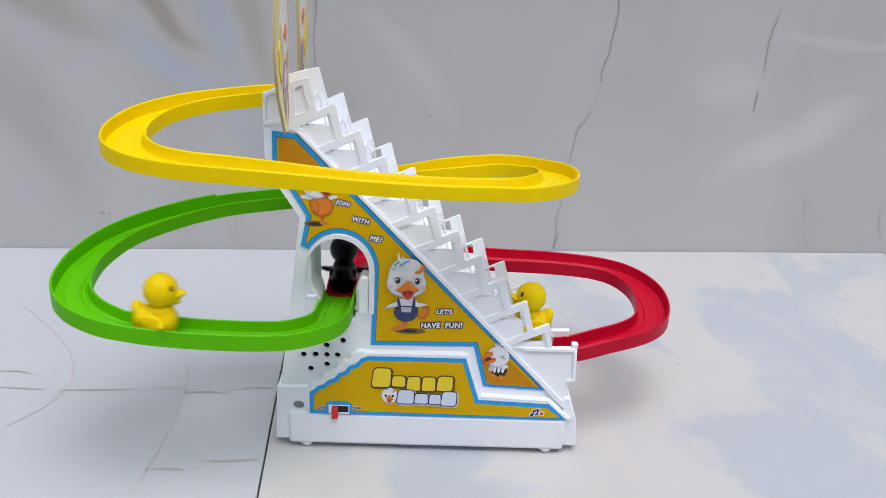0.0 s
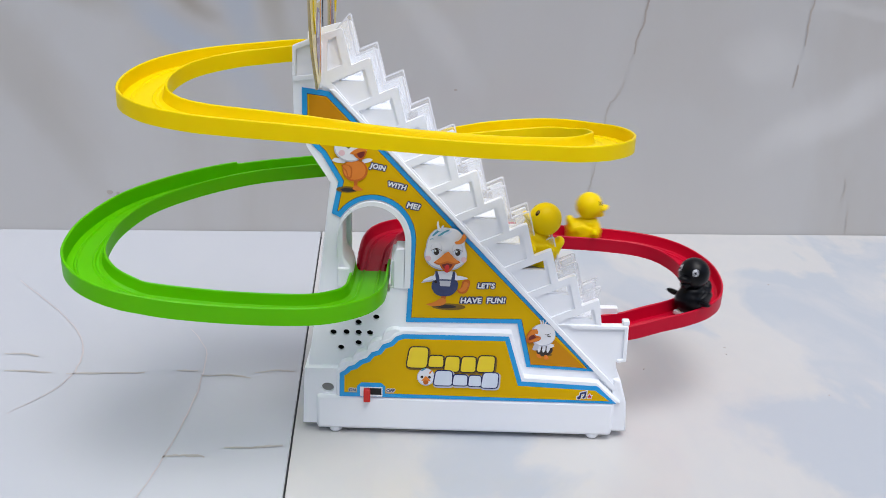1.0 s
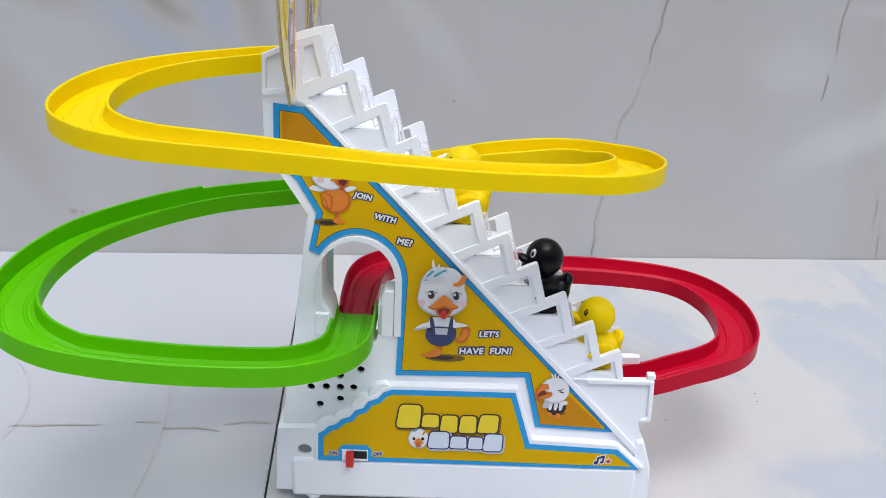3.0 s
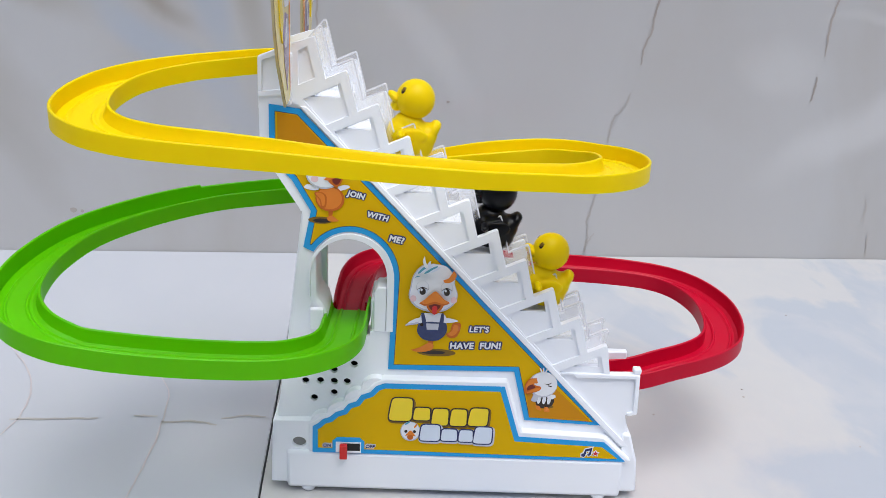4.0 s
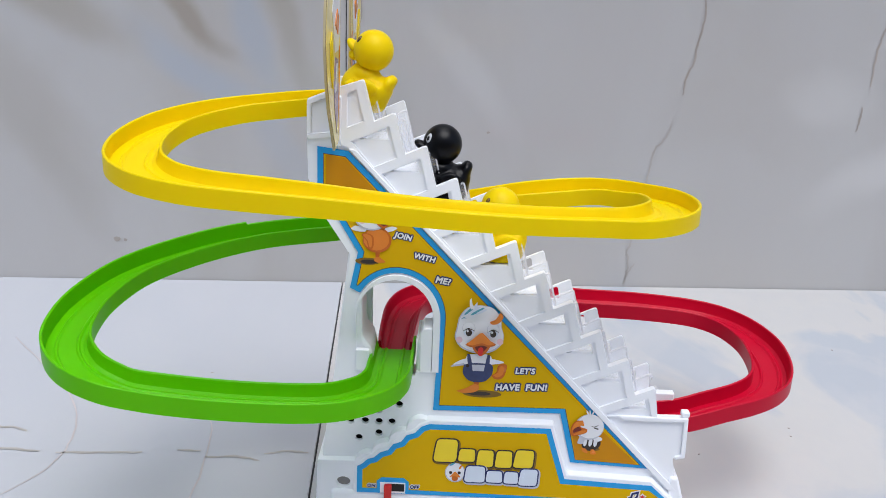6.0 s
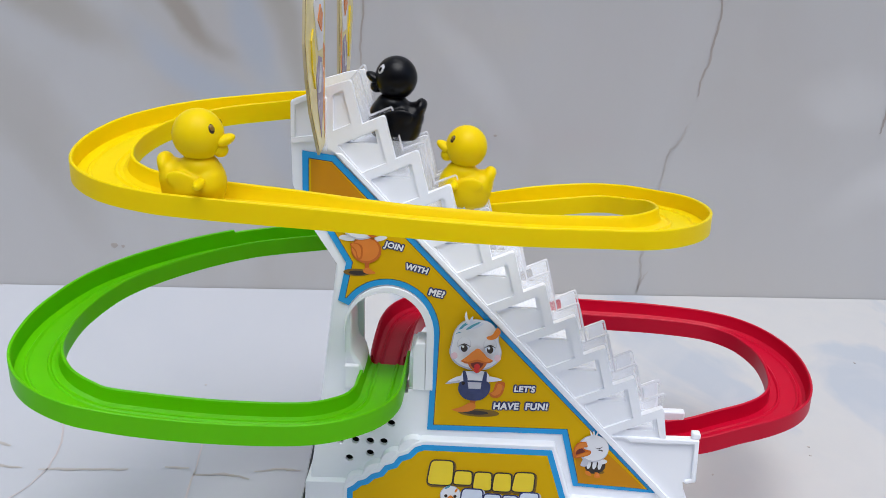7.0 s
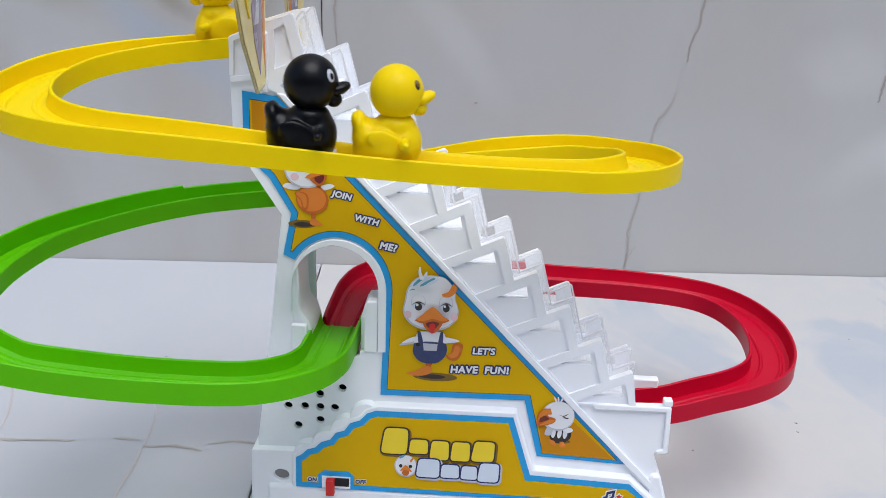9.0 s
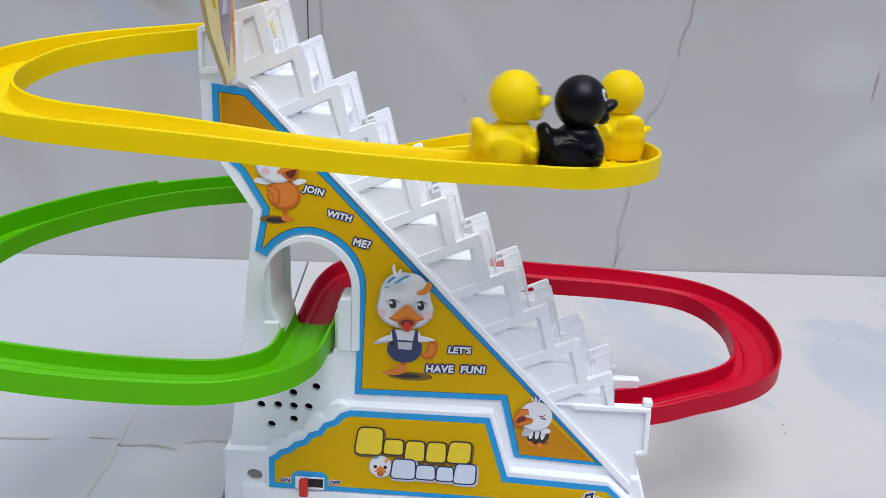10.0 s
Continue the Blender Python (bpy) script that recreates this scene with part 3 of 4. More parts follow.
def lettering(text, u, v, size, depth, parent, colour=PRINT_WHITE, edge=NAVY, turn=0.0, slant=0.12, heavy=0.045):
    """Raised-flat printed words in the built-in font, thickened, with a dark outline round each letter."""
    cu = bpy.data.curves.new("text", "FONT")
    cu.body, cu.size, cu.align_x, cu.align_y, cu.shear, cu.extrude = text, 1.0, "CENTER", "CENTER", slant, 0.0
    cu.resolution_u = 4
    cu.space_character = 1.07
    tmp = new("text", cu)
    flat = bpy.data.meshes.new_from_object(tmp.evaluated_get(bpy.context.evaluated_depsgraph_get()))
    bpy.data.objects.remove(tmp)
    pts = [(p.co.x, p.co.y) for p in flat.vertices]
    faces = [tuple(p.vertices) for p in flat.polygons]
    c, s = math.cos(turn), math.sin(turn)
    for mat, spread, d, nm in ((edge, heavy + 0.15, depth, "outline"), (colour, heavy, depth + 0.00022, "letters")):
        verts, polys = [], []
        for k in range(12):
            a = 2 * math.pi * k / 12
            base = len(verts)
            for px, py in pts:
                x, y = (px + spread * math.cos(a)) * size, (py + spread * math.sin(a)) * size
                verts.append(front(u + x * c - y * s, v + x * s + y * c, d + 0.000012 * k))
            polys += [tuple(i + base for i in f) for f in faces]
        me = bpy.data.meshes.new(nm)
        me.from_pydata(verts, [], polys)
        me.materials.append(mat)
        ob = new(nm, me)
        ob.parent = parent


lettering("JOIN", -0.0536, 0.1629, 0.0037, 0.0011, up_sticker, turn=radians(-12))
lettering("WITH", -0.0432, 0.1527, 0.0038, 0.0011, up_sticker, turn=radians(-12))
lettering("ME?", -0.0340, 0.1414, 0.0043, 0.0011, up_sticker, turn=radians(-10))
lettering("LET'S", 0.0084, 0.0958, 0.0041, 0.0011, up_sticker, turn=radians(1))
lettering("HAVE  FUN!", 0.0070, 0.0868, 0.0046, 0.0011, up_sticker, turn=radians(2))
lettering("ON", -0.0668, 0.0303, 0.0026, 0.0056, low_sticker, NAVY, PRINT_WHITE)
lettering("OFF", -0.0446, 0.0304, 0.0026, 0.0056, low_sticker, NAVY, PRINT_WHITE)


def patch(name, poly, mat, parent, d, step=0.00012):
    return part(name, plate(poly, front, d, d + step), mat, parent)


def shape(u, v, pts, s, turn=0.0):
    """A smooth closed outline through a few points, scaled, turned and set at (u, v)."""
    ring = smooth_line([(*p, 0) for p in pts + pts[:1]], 5)[:-1, :2]
    c, k = math.cos(turn), math.sin(turn)
    return [(u + (x * c - y * k) * s, v + (x * k + y * c) * s) for x, y in ring]


def layers(parent, d):
    """Lays flat prints one over another, each a little prouder."""
    level = [d]

    def put(name, poly, mat):
        patch(name, poly, mat, parent, level[0], 0.00006)
        level[0] += 0.00007
    return put


LID = material("print_lid_grey", (0.64, 0.65, 0.70), 0.25, grain=0.06, bump=0.0)
MOUTH = material("print_mouth", (0.16, 0.02, 0.012), 0.25, grain=0.1, bump=0.0)
BEAK_DARK = material("print_beak_shade", (0.58, 0.13, 0.008), 0.25, grain=0.12, bump=0.0)
DENIM = material("print_denim", (0.035, 0.05, 0.14), 0.35, grain=0.35, scale=420, bump=0.0)


def big_bird(u, v, s, parent):
    """The printed bird in overalls, one foot raised."""
    put = layers(parent, 0.0010)
    E = lambda x, z, rx, rz, t=0.0: ellipse(u + x * s, v + z * s, rx * s, rz * s, 22, t)
    S = lambda *p: shape(u, v, list(p), s)
    put("print_shadow", E(0.24, -2.96, 0.82, 0.17), PRINT_BROWN)
    put("print_shadow", E(0.12, -2.95, 0.50, 0.09), PRINT_DARK)
    put("print_leg", S((-0.18, -2.2), (0.12, -2.2), (0.05, -2.62), (-0.08, -2.62)), BEAK_DARK)
    put("print_foot", S((-0.85, -2.86), (-0.45, -2.72), (-0.12, -2.52), (0.10, -2.60), (0.06, -2.80), (-0.20, -2.92), (-0.60, -2.94)), PRINT_ORANGE)
    put("print_foot", S((0.60, -2.08), (0.78, -1.95), (0.88, -1.60), (1.20, -1.58), (1.18, -1.95), (1.02, -2.22), (0.74, -2.24)), BEAK_DARK)
    put("print_foot", S((0.66, -2.06), (0.86, -1.92), (0.94, -1.66), (1.10, -1.70), (1.06, -2.02), (0.84, -2.16)), PRINT_ORANGE)
    put("print_wing", S((-0.40, -1.34), (-0.75, -1.48), (-1.12, -1.74), (-0.80, -1.70), (-0.40, -1.60)), PRINT_GREY)
    put("print_wing", S((-0.42, -1.33), (-0.75, -1.45), (-1.02, -1.64), (-0.72, -1.60), (-0.42, -1.48)), PRINT_WHITE)
    put("print_wing", S((0.45, -1.32), (0.80, -1.36), (1.10, -1.46), (0.82, -1.54), (0.45, -1.56)), PRINT_WHITE)
    put("print_body", S((-0.44, -1.15), (0.46, -1.15), (0.58, -1.60), (0.40, -1.90), (-0.40, -1.90), (-0.56, -1.60)), PRINT_WHITE)
    put("print_overalls", S((-0.56, -1.62), (-0.20, -1.54), (0.24, -1.54), (0.60, -1.60), (0.62, -2.00), (0.36, -2.32), (0.0, -2.40), (-0.36, -2.32), (-0.60, -2.00)), DENIM)
    put("print_strap", S((-0.46, -1.14), (-0.34, -1.16), (-0.24, -1.60), (-0.40, -1.60)), DENIM)
    put("print_strap", S((0.38, -1.16), (0.48, -1.14), (0.48, -1.60), (0.32, -1.60)), DENIM)
    put("print_pocket", [(u + x * s, v + z * s) for x, z in ((-0.24, -1.60), (0.30, -1.60), (0.27, -1.88), (-0.20, -1.88))], PRINT_GREY)
    put("print_button", E(-0.42, -1.66, 0.07, 0.07), PRINT_DARK)
    head = ((-0.02, 1.06), (-0.52, 0.94), (-0.84, 0.52), (-0.94, 0.02), (-1.00, -0.40), (-0.78, -0.80), (-0.36, -1.02), (0.10, -1.08), (0.56, -0.98), (0.92, -0.66), (1.02, -0.28), (0.90, 0.14), (0.84, 0.56), (0.50, 0.96))
    put("print_head_edge", S(*head), PRINT_GREY)
    put("print_head", S(*[(x * 0.955 + 0.012, z * 0.955 + 0.03) for x, z in head]), PRINT_WHITE)
    for q, w in ((-1, 1.0), (1, 0.95)):
        x = 0.06 + 0.50 * q
        put("print_lid", E(x, 0.02, 0.27 * w, 0.28), LID)
        put("print_lid", E(x, 0.05, 0.24 * w, 0.25), PRINT_WHITE)
        put("print_eye", E(x, -0.15, 0.21 * w, 0.15), PRINT_PALE)
        put("print_eye", E(x + 0.01, -0.16, 0.13 * w, 0.15), PRINT_DARK)
        put("print_glint", E(x - 0.04, -0.09, 0.045, 0.05), PRINT_WHITE)
        put("print_lash", S((x - 0.26 * w, -0.10), (x, 0.05), (x + 0.26 * w, -0.08), (x, 0.0)), PRINT_DARK)
        put("print_blush", E(0.03 + 0.84 * q, -0.48, 0.13, 0.14), PRINT_PINK)
    put("print_brow", S((-0.80, 0.44), (-0.66, 0.54), (-0.56, 0.50), (-0.68, 0.49)), PRINT_TEAL)
    put("print_mouth", S((-0.30, -0.62), (0.06, -0.54), (0.46, -0.62), (0.36, -0.92), (0.10, -1.14), (-0.18, -0.92)), BEAK_DARK)
    put("print_mouth", S((-0.18, -0.66), (0.08, -0.60), (0.34, -0.66), (0.26, -0.88), (0.08, -0.98), (-0.10, -0.88)), MOUTH)
    put("print_tongue", S((-0.02, -0.82), (0.09, -0.74), (0.20, -0.82), (0.17, -1.06), (0.09, -1.14), (0.0, -1.06)), SWITCH_RED)
    put("print_beak_shade", S((-0.56, -0.66), (-0.30, -0.44), (-0.10, -0.24), (0.10, -0.12), (0.30, -0.26), (0.48, -0.46), (0.70, -0.60), (0.42, -0.72), (0.10, -0.66), (-0.28, -0.76)), BEAK_DARK)
    put("print_beak", S((-0.52, -0.62), (-0.28, -0.42), (-0.08, -0.22), (0.10, -0.10), (0.28, -0.24), (0.46, -0.44), (0.66, -0.57), (0.40, -0.64), (0.10, -0.56), (-0.26, -0.67)), PRINT_ORANGE)
    for k, (x, z, l, t) in enumerate(((-0.62, 0.76, 0.20, 0.9), (-0.46, 0.84, 0.26, 0.75), (-0.28, 0.86, 0.30, 0.6), (-0.12, 0.84, 0.32, 0.55), (0.04, 0.84, 0.26, 0.5))):
        put("print_crest", E(x, z, l, 0.055, t), PRINT_TEAL if k % 2 else PRINT_PALE)
    put("print_crest", S((-0.38, 0.92), (-0.46, 1.20), (-0.40, 1.42), (-0.34, 1.16), (-0.24, 0.96)), PRINT_WHITE)
    put("print_crest", S((-0.26, 0.96), (-0.24, 1.14), (-0.14, 1.24), (-0.14, 1.10), (-0.12, 0.96)), PRINT_PALE)
    put("print_curl", S((0.40, 0.42), (0.62, 0.52), (0.74, 0.72), (0.82, 0.82), (0.94, 0.66), (0.84, 0.44), (0.66, 0.32), (0.46, 0.32)), PRINT_ORANGE)


def small_bird(u, v, s, parent):
    """The printed bird with an orange body and a wide open beak."""
    put = layers(parent, 0.0010)
    E = lambda x, z, rx, rz, t=0.0: ellipse(u + x * s, v + z * s, rx * s, rz * s, 20, t)
    S = lambda *p: shape(u, v, list(p), s)
    put("print_shadow", E(-0.45, -1.78, 0.75, 0.22), PRINT_BROWN)
    put("print_shadow", E(-0.40, -1.80, 0.50, 0.13), PRINT_DARK)
    put("print_leg", S((0.0, -1.0), (0.26, -1.0), (0.22, -1.55), (0.04, -1.55)), BEAK_DARK)
    put("print_foot", S((-0.06, -1.56), (0.20, -1.46), (0.44, -1.62), (0.62, -1.78), (0.20, -1.84), (-0.04, -1.74)), PRINT_ORANGE)
    put("print_wing", S((-0.55, 0.30), (-1.20, 0.42), (-1.45, 0.22), (-1.05, 0.08), (-0.60, 0.10)), PRINT_WHITE)
    put("print_wing", S((0.55, 0.34), (1.00, 0.46), (1.28, 0.36), (1.00, 0.18), (0.60, 0.10)), PRINT_WHITE)
    put("print_body_edge", E(0.10, -0.42, 0.86, 0.78), BEAK_DARK)
    put("print_body", E(0.06, -0.38, 0.76, 0.68), PRINT_ORANGE)
    put("print_foot", S((-0.72, 0.0), (-0.30, -0.06), (-0.10, -0.30), (-0.14, -0.90), (-0.40, -0.96), (-0.52, -0.50), (-0.82, -0.14)), BEAK_DARK)
    put("print_foot", S((-0.66, -0.04), (-0.34, -0.12), (-0.20, -0.34), (-0.22, -0.80), (-0.36, -0.84), (-0.46, -0.46), (-0.74, -0.14)), PRINT_ORANGE)
    put("print_head_edge", E(-0.22, 1.16, 1.12, 0.98, 0.1), PRINT_GREY)
    put("print_head", E(-0.20, 1.20, 1.06, 0.92, 0.1), PRINT_WHITE)
    put("print_blush", E(-0.80, 0.78, 0.22, 0.20), PRINT_PINK)
    put("print_eye", E(-0.35, 1.30, 0.15, 0.20), PRINT_DARK)
    put("print_eye", E(0.42, 1.34, 0.13, 0.20), PRINT_DARK)
    put("print_mouth", S((-0.10, 0.80), (0.40, 0.98), (0.86, 1.00), (0.80, 0.66), (0.52, 0.34), (0.18, 0.50)), BEAK_DARK)
    put("print_mouth", S((0.22, 0.78), (0.50, 0.90), (0.74, 0.92), (0.70, 0.66), (0.50, 0.48), (0.30, 0.60)), MOUTH)
    put("print_beak", S((-0.26, 0.78), (0.10, 1.06), (0.44, 1.16), (0.94, 1.10), (0.66, 0.96), (0.30, 0.86), (0.0, 0.72)), PRINT_ORANGE)


def side_bird(u, v, s, parent):
    """The printed bird with closed eyes, its beak turned aside."""
    put = layers(parent, 0.0010)
    E = lambda x, z, rx, rz, t=0.0: ellipse(u + x * s, v + z * s, rx * s, rz * s, 20, t)
    S = lambda *p: shape(u, v, list(p), s)
    put("print_shadow", E(0.35, -1.72, 0.62, 0.16), PRINT_BROWN)
    put("print_body", E(0.34, -1.32, 0.66, 0.52, 0.2), PRINT_DARK)
    for x in (-0.08, 0.28, 0.62):
        put("print_stripe", E(x, -1.18, 0.13, 0.34, -0.1), PRINT_WHITE)
    put("print_foot", S((-0.30, -1.62), (0.0, -1.70), (0.14, -2.00), (-0.20, -1.92)), PRINT_ORANGE)
    put("print_foot", S((0.34, -1.72), (0.56, -1.74), (0.72, -2.06), (0.34, -2.08)), PRINT_ORANGE)
    put("print_wing", S((-0.50, -0.80), (-0.16, -0.92), (-0.24, -1.30), (-0.62, -1.26)), PRINT_GREY)
    put("print_wing", S((0.40, -0.82), (0.92, -0.74), (1.04, -0.96), (0.60, -1.12)), PRINT_WHITE)
    put("print_head_edge", E(0.10, 0.0, 1.0, 0.98), PRINT_GREY)
    put("print_head", E(0.15, 0.05, 0.93, 0.91), PRINT_WHITE)
    put("print_lash", S((0.18, 0.10), (0.44, 0.06), (0.72, 0.20), (0.46, 0.0)), PRINT_DARK)
    put("print_lash", S((0.46, -0.02), (0.72, -0.08), (0.70, -0.14), (0.44, -0.08)), PRINT_DARK)
    put("print_beak_shade", S((-0.36, 0.50), (-0.86, 0.42), (-1.12, 0.02), (-1.16, -0.52), (-0.98, -0.72), (-0.56, -0.62), (-0.10, -0.42), (-0.06, -0.14), (-0.50, 0.02)), BEAK_DARK)
    put("print_mouth", S((-0.62, 0.02), (-0.90, -0.10), (-0.98, -0.44), (-0.72, -0.36), (-0.42, -0.20)), MOUTH)
    put("print_beak", S((-0.36, 0.46), (-0.78, 0.40), (-1.02, 0.06), (-1.06, -0.26), (-0.84, -0.06), (-0.52, 0.10), (-0.28, 0.14)), PRINT_ORANGE)
    put("print_beak", S((-0.50, -0.28), (-0.86, -0.52), (-0.96, -0.64), (-0.56, -0.56), (-0.16, -0.40), (-0.12, -0.22)), PRINT_ORANGE)
    for x, t in ((-0.10, 2.0), (0.06, 1.7), (0.24, 1.2)):
        put("print_crest", E(x, 1.08, 0.26, 0.05, t), PRINT_WHITE)


big_bird(-0.0152, 0.1176, 0.0119, up_sticker)
small_bird(-0.0668, 0.1640, 0.0080, up_sticker)
side_bird(0.0420, 0.0668, 0.0074, up_sticker)


# the product's name, drawn as plain rounded shapes only, with no letters
def chunk(u, v, w, h, mat, lean, d):
    """A bold rounded bar with a dark edge and a shadow."""
    pts = []
    for a in np.linspace(0, 2 * math.pi, 41)[:-1]:
        x, z = math.copysign(abs(math.cos(a)) ** 0.32, math.cos(a)) * w / 2, math.copysign(abs(math.sin(a)) ** 0.34, math.sin(a)) * h / 2
        pts.append((u + x * (1 - 0.12 * z / h) + z * lean, v + z))
    rim = PRINT_DARK if mat is PRINT_YELLOW else NAVY
    patch("name_shape_halo", inset([(x + 0.0004, z - 0.0006) for x, z in pts], -0.0011), PRINT_BROWN if mat is PRINT_YELLOW else PRINT_GREY, low_sticker, d, 0.00008)
    patch("name_shape_edge", inset(pts, -0.0007), rim, low_sticker, d + 0.0001, 0.00008)
    patch("name_shape", pts, mat, low_sticker, d + 0.0002, 0.00008)


for x, w, z, h, k in ((-0.0290, 0.0112, 0.0524, 0.0128, 0.10), (-0.0184, 0.0082, 0.0502, 0.0070, 0.05), (-0.0090, 0.0082, 0.0488, 0.0094, 0.05), (0.0004, 0.0082, 0.0488, 0.0094, 0.05), (0.0106, 0.0096, 0.0494, 0.0100, 0.10)):
    chunk(x, z, w, h, PRINT_YELLOW, k, 0.0056)
for x, w, z, h, k in ((-0.0138, 0.0100, 0.0398, 0.0092, 0.06), (-0.0040, 0.0080, 0.0388, 0.0066, 0.02), (0.0046, 0.0070, 0.0386, 0.0066, 0.02), (0.0134, 0.0090, 0.0392, 0.0094, 0.08)):
    chunk(x, z, w, h, PRINT_PALE, k, 0.0060)
icon = layers(low_sticker, 0.0060)
icon("print_head_edge", ellipse(-0.0240, 0.0402, 0.0052, 0.0056), PRINT_GREY)
icon("print_head", ellipse(-0.0240, 0.0404, 0.0047, 0.0051), PRINT_WHITE)
for x in (-0.0263, -0.0219):
    icon("print_eye", ellipse(x, 0.0402, 0.0008, 0.0009, 12), PRINT_DARK)
icon("print_mouth", ellipse(-0.0240, 0.0370, 0.0016, 0.0016, 14), BEAK_DARK)
icon("print_beak", shape(-0.0240, 0.0385, [(-1.0, -0.3), (-0.2, 0.7), (0.2, 0.7), (1.0, -0.3), (0.0, -0.1)], 0.0028), PRINT_ORANGE)
icon("print_curl", ellipse(-0.0214, 0.0436, 0.0005, 0.0013, 12, -0.5), PRINT_ORANGE)
icon("print_crest", ellipse(-0.0256, 0.0452, 0.0016, 0.0005, 12, 0.6), PRINT_TEAL)
note = [(0.0652, 0.0300), (0.0652, 0.0286), (0.0664, 0.0282), (0.0672, 0.0290), (0.0676, 0.0316), (0.0694, 0.0322), (0.0691, 0.0305), (0.0682, 0.0298), (0.0688, 0.0289), (0.0700, 0.0294), (0.0706, 0.0338), (0.0668, 0.0326), (0.0664, 0.0304)]
patch("note_edge", inset(note, -0.0005), PRINT_WHITE, low_sticker, 0.00545)
patch("note_print", note, NAVY, low_sticker, 0.0056)
star_at = lambda r, q: [(0.0724 + (r if k % 2 == 0 else q) * math.sin(k * math.pi / 5), 0.0304 + (r if k % 2 == 0 else q) * math.cos(k * math.pi / 5)) for k in range(10)]
patch("star_edge", star_at(0.0022, 0.0013), PRINT_WHITE, low_sticker, 0.00545)
patch("star_print", star_at(0.0016, 0.0007), SWITCH_RED, low_sticker, 0.0056)

# switch
patch("switch_plate", inset([(-0.0640, 0.0262), (-0.0640, 0.0330), (-0.0615, 0.0352), (-0.0500, 0.0352), (-0.0475, 0.0330), (-0.0475, 0.0262)], 0), BLUE, low_sticker, 0.00545)
switch = part("switch", plate([(-0.0622, 0.0265), (-0.0492, 0.0265), (-0.0492, 0.0325), (-0.0622, 0.0325)], front, 0.0056, 0.0060), WHITE, toy, "red sliding switch in a white surround")
patch("slot", [(-0.0585, 0.0278), (-0.0497, 0.0278), (-0.0497, 0.0320), (-0.0585, 0.0320)], DARK, switch, 0.0061)
part("lever", plate([(-0.0600, 0.0242), (-0.0562, 0.0242), (-0.0562, 0.0322), (-0.0600, 0.0322)], front, 0.0062, 0.0092), SWITCH_RED, switch, "red plastic switch lever", bevel=0.0005)

# ---- tracks ----
Y_LINE = [(-.078, .034, .2258), (-.1, .036, .2243), (-.118, .034, .2225), (-.136, .029, .2207), (-.151, .018, .2190), (-.1615, .003, .2170), (-.1665, -.016, .2140), (-.164, -.033, .2108), (-.153, -.044, .2080), (-.137, -.049, .2060), (-.118, -.050, .2045), (-.08, -.047, .2015), (-.04, -.0405, .1972), (0, -.034, .1936), (.0325, -.024, .1905), (.049, -.0207, .1896), (.0613, -.0118, .1884), (.0698, .001, .1871), (.0729, .0170, .1853), (.0700, .0345, .1832), (.0612, .0482, .1808), (.0485, .0578, .1795), (.0325, .0612, .1780), (.0, .058, .1748), (-.035, .066, .166), (-.065, .079, .157)]
G_LINE = [(-.076, .083, .148), (-.10, .080, .1455), (-.137, .073, .142), (-.166, .054, .1395), (-.1902, .028, .136), (-.2022, .002, .131), (-.2040, -.02, .127), (-.2004, -.0345, .1235), (-.1902, -.0460, .12), (-.1745, -.0510, .1155), (-.157, -.0490, .111), (-.122, -.0458, .107), (-.086, -.039, .104), (-.067, -.0265, .1025), (-.0595, -.012, .1015), (-.0584, .005, .1005), (-.0582, .022, .0994), (-.058, .033, .0990)]
R_LINE = [(-.058, .0335, .0965), (-.0582, .045, .0952), (-.058, .065, .0945), (-.0568, .086, .094), (-.0520, .104, .0933), (-.0405, .1165, .0925), (-.0200, .1230, .0915), (.010, .126, .0898), (.05, .129, .087), (.09, .131, .085), (.123, .13, .0822), (.1415, .118, .0810), (.152, .098, .0792), (.1538, .078, .0774), (.1508, .0610, .0752), (.1430, .0490, .0737), (.1296, .0398, .0724), (.112, .0328, .0708), (.096, .0275, .0685), (.082, .0255, .067)]
FLOOR_DROP = 0.0070


def ease(x):
    x = min(1.0, max(0.0, x))
    return x * x * (3 - 2 * x)


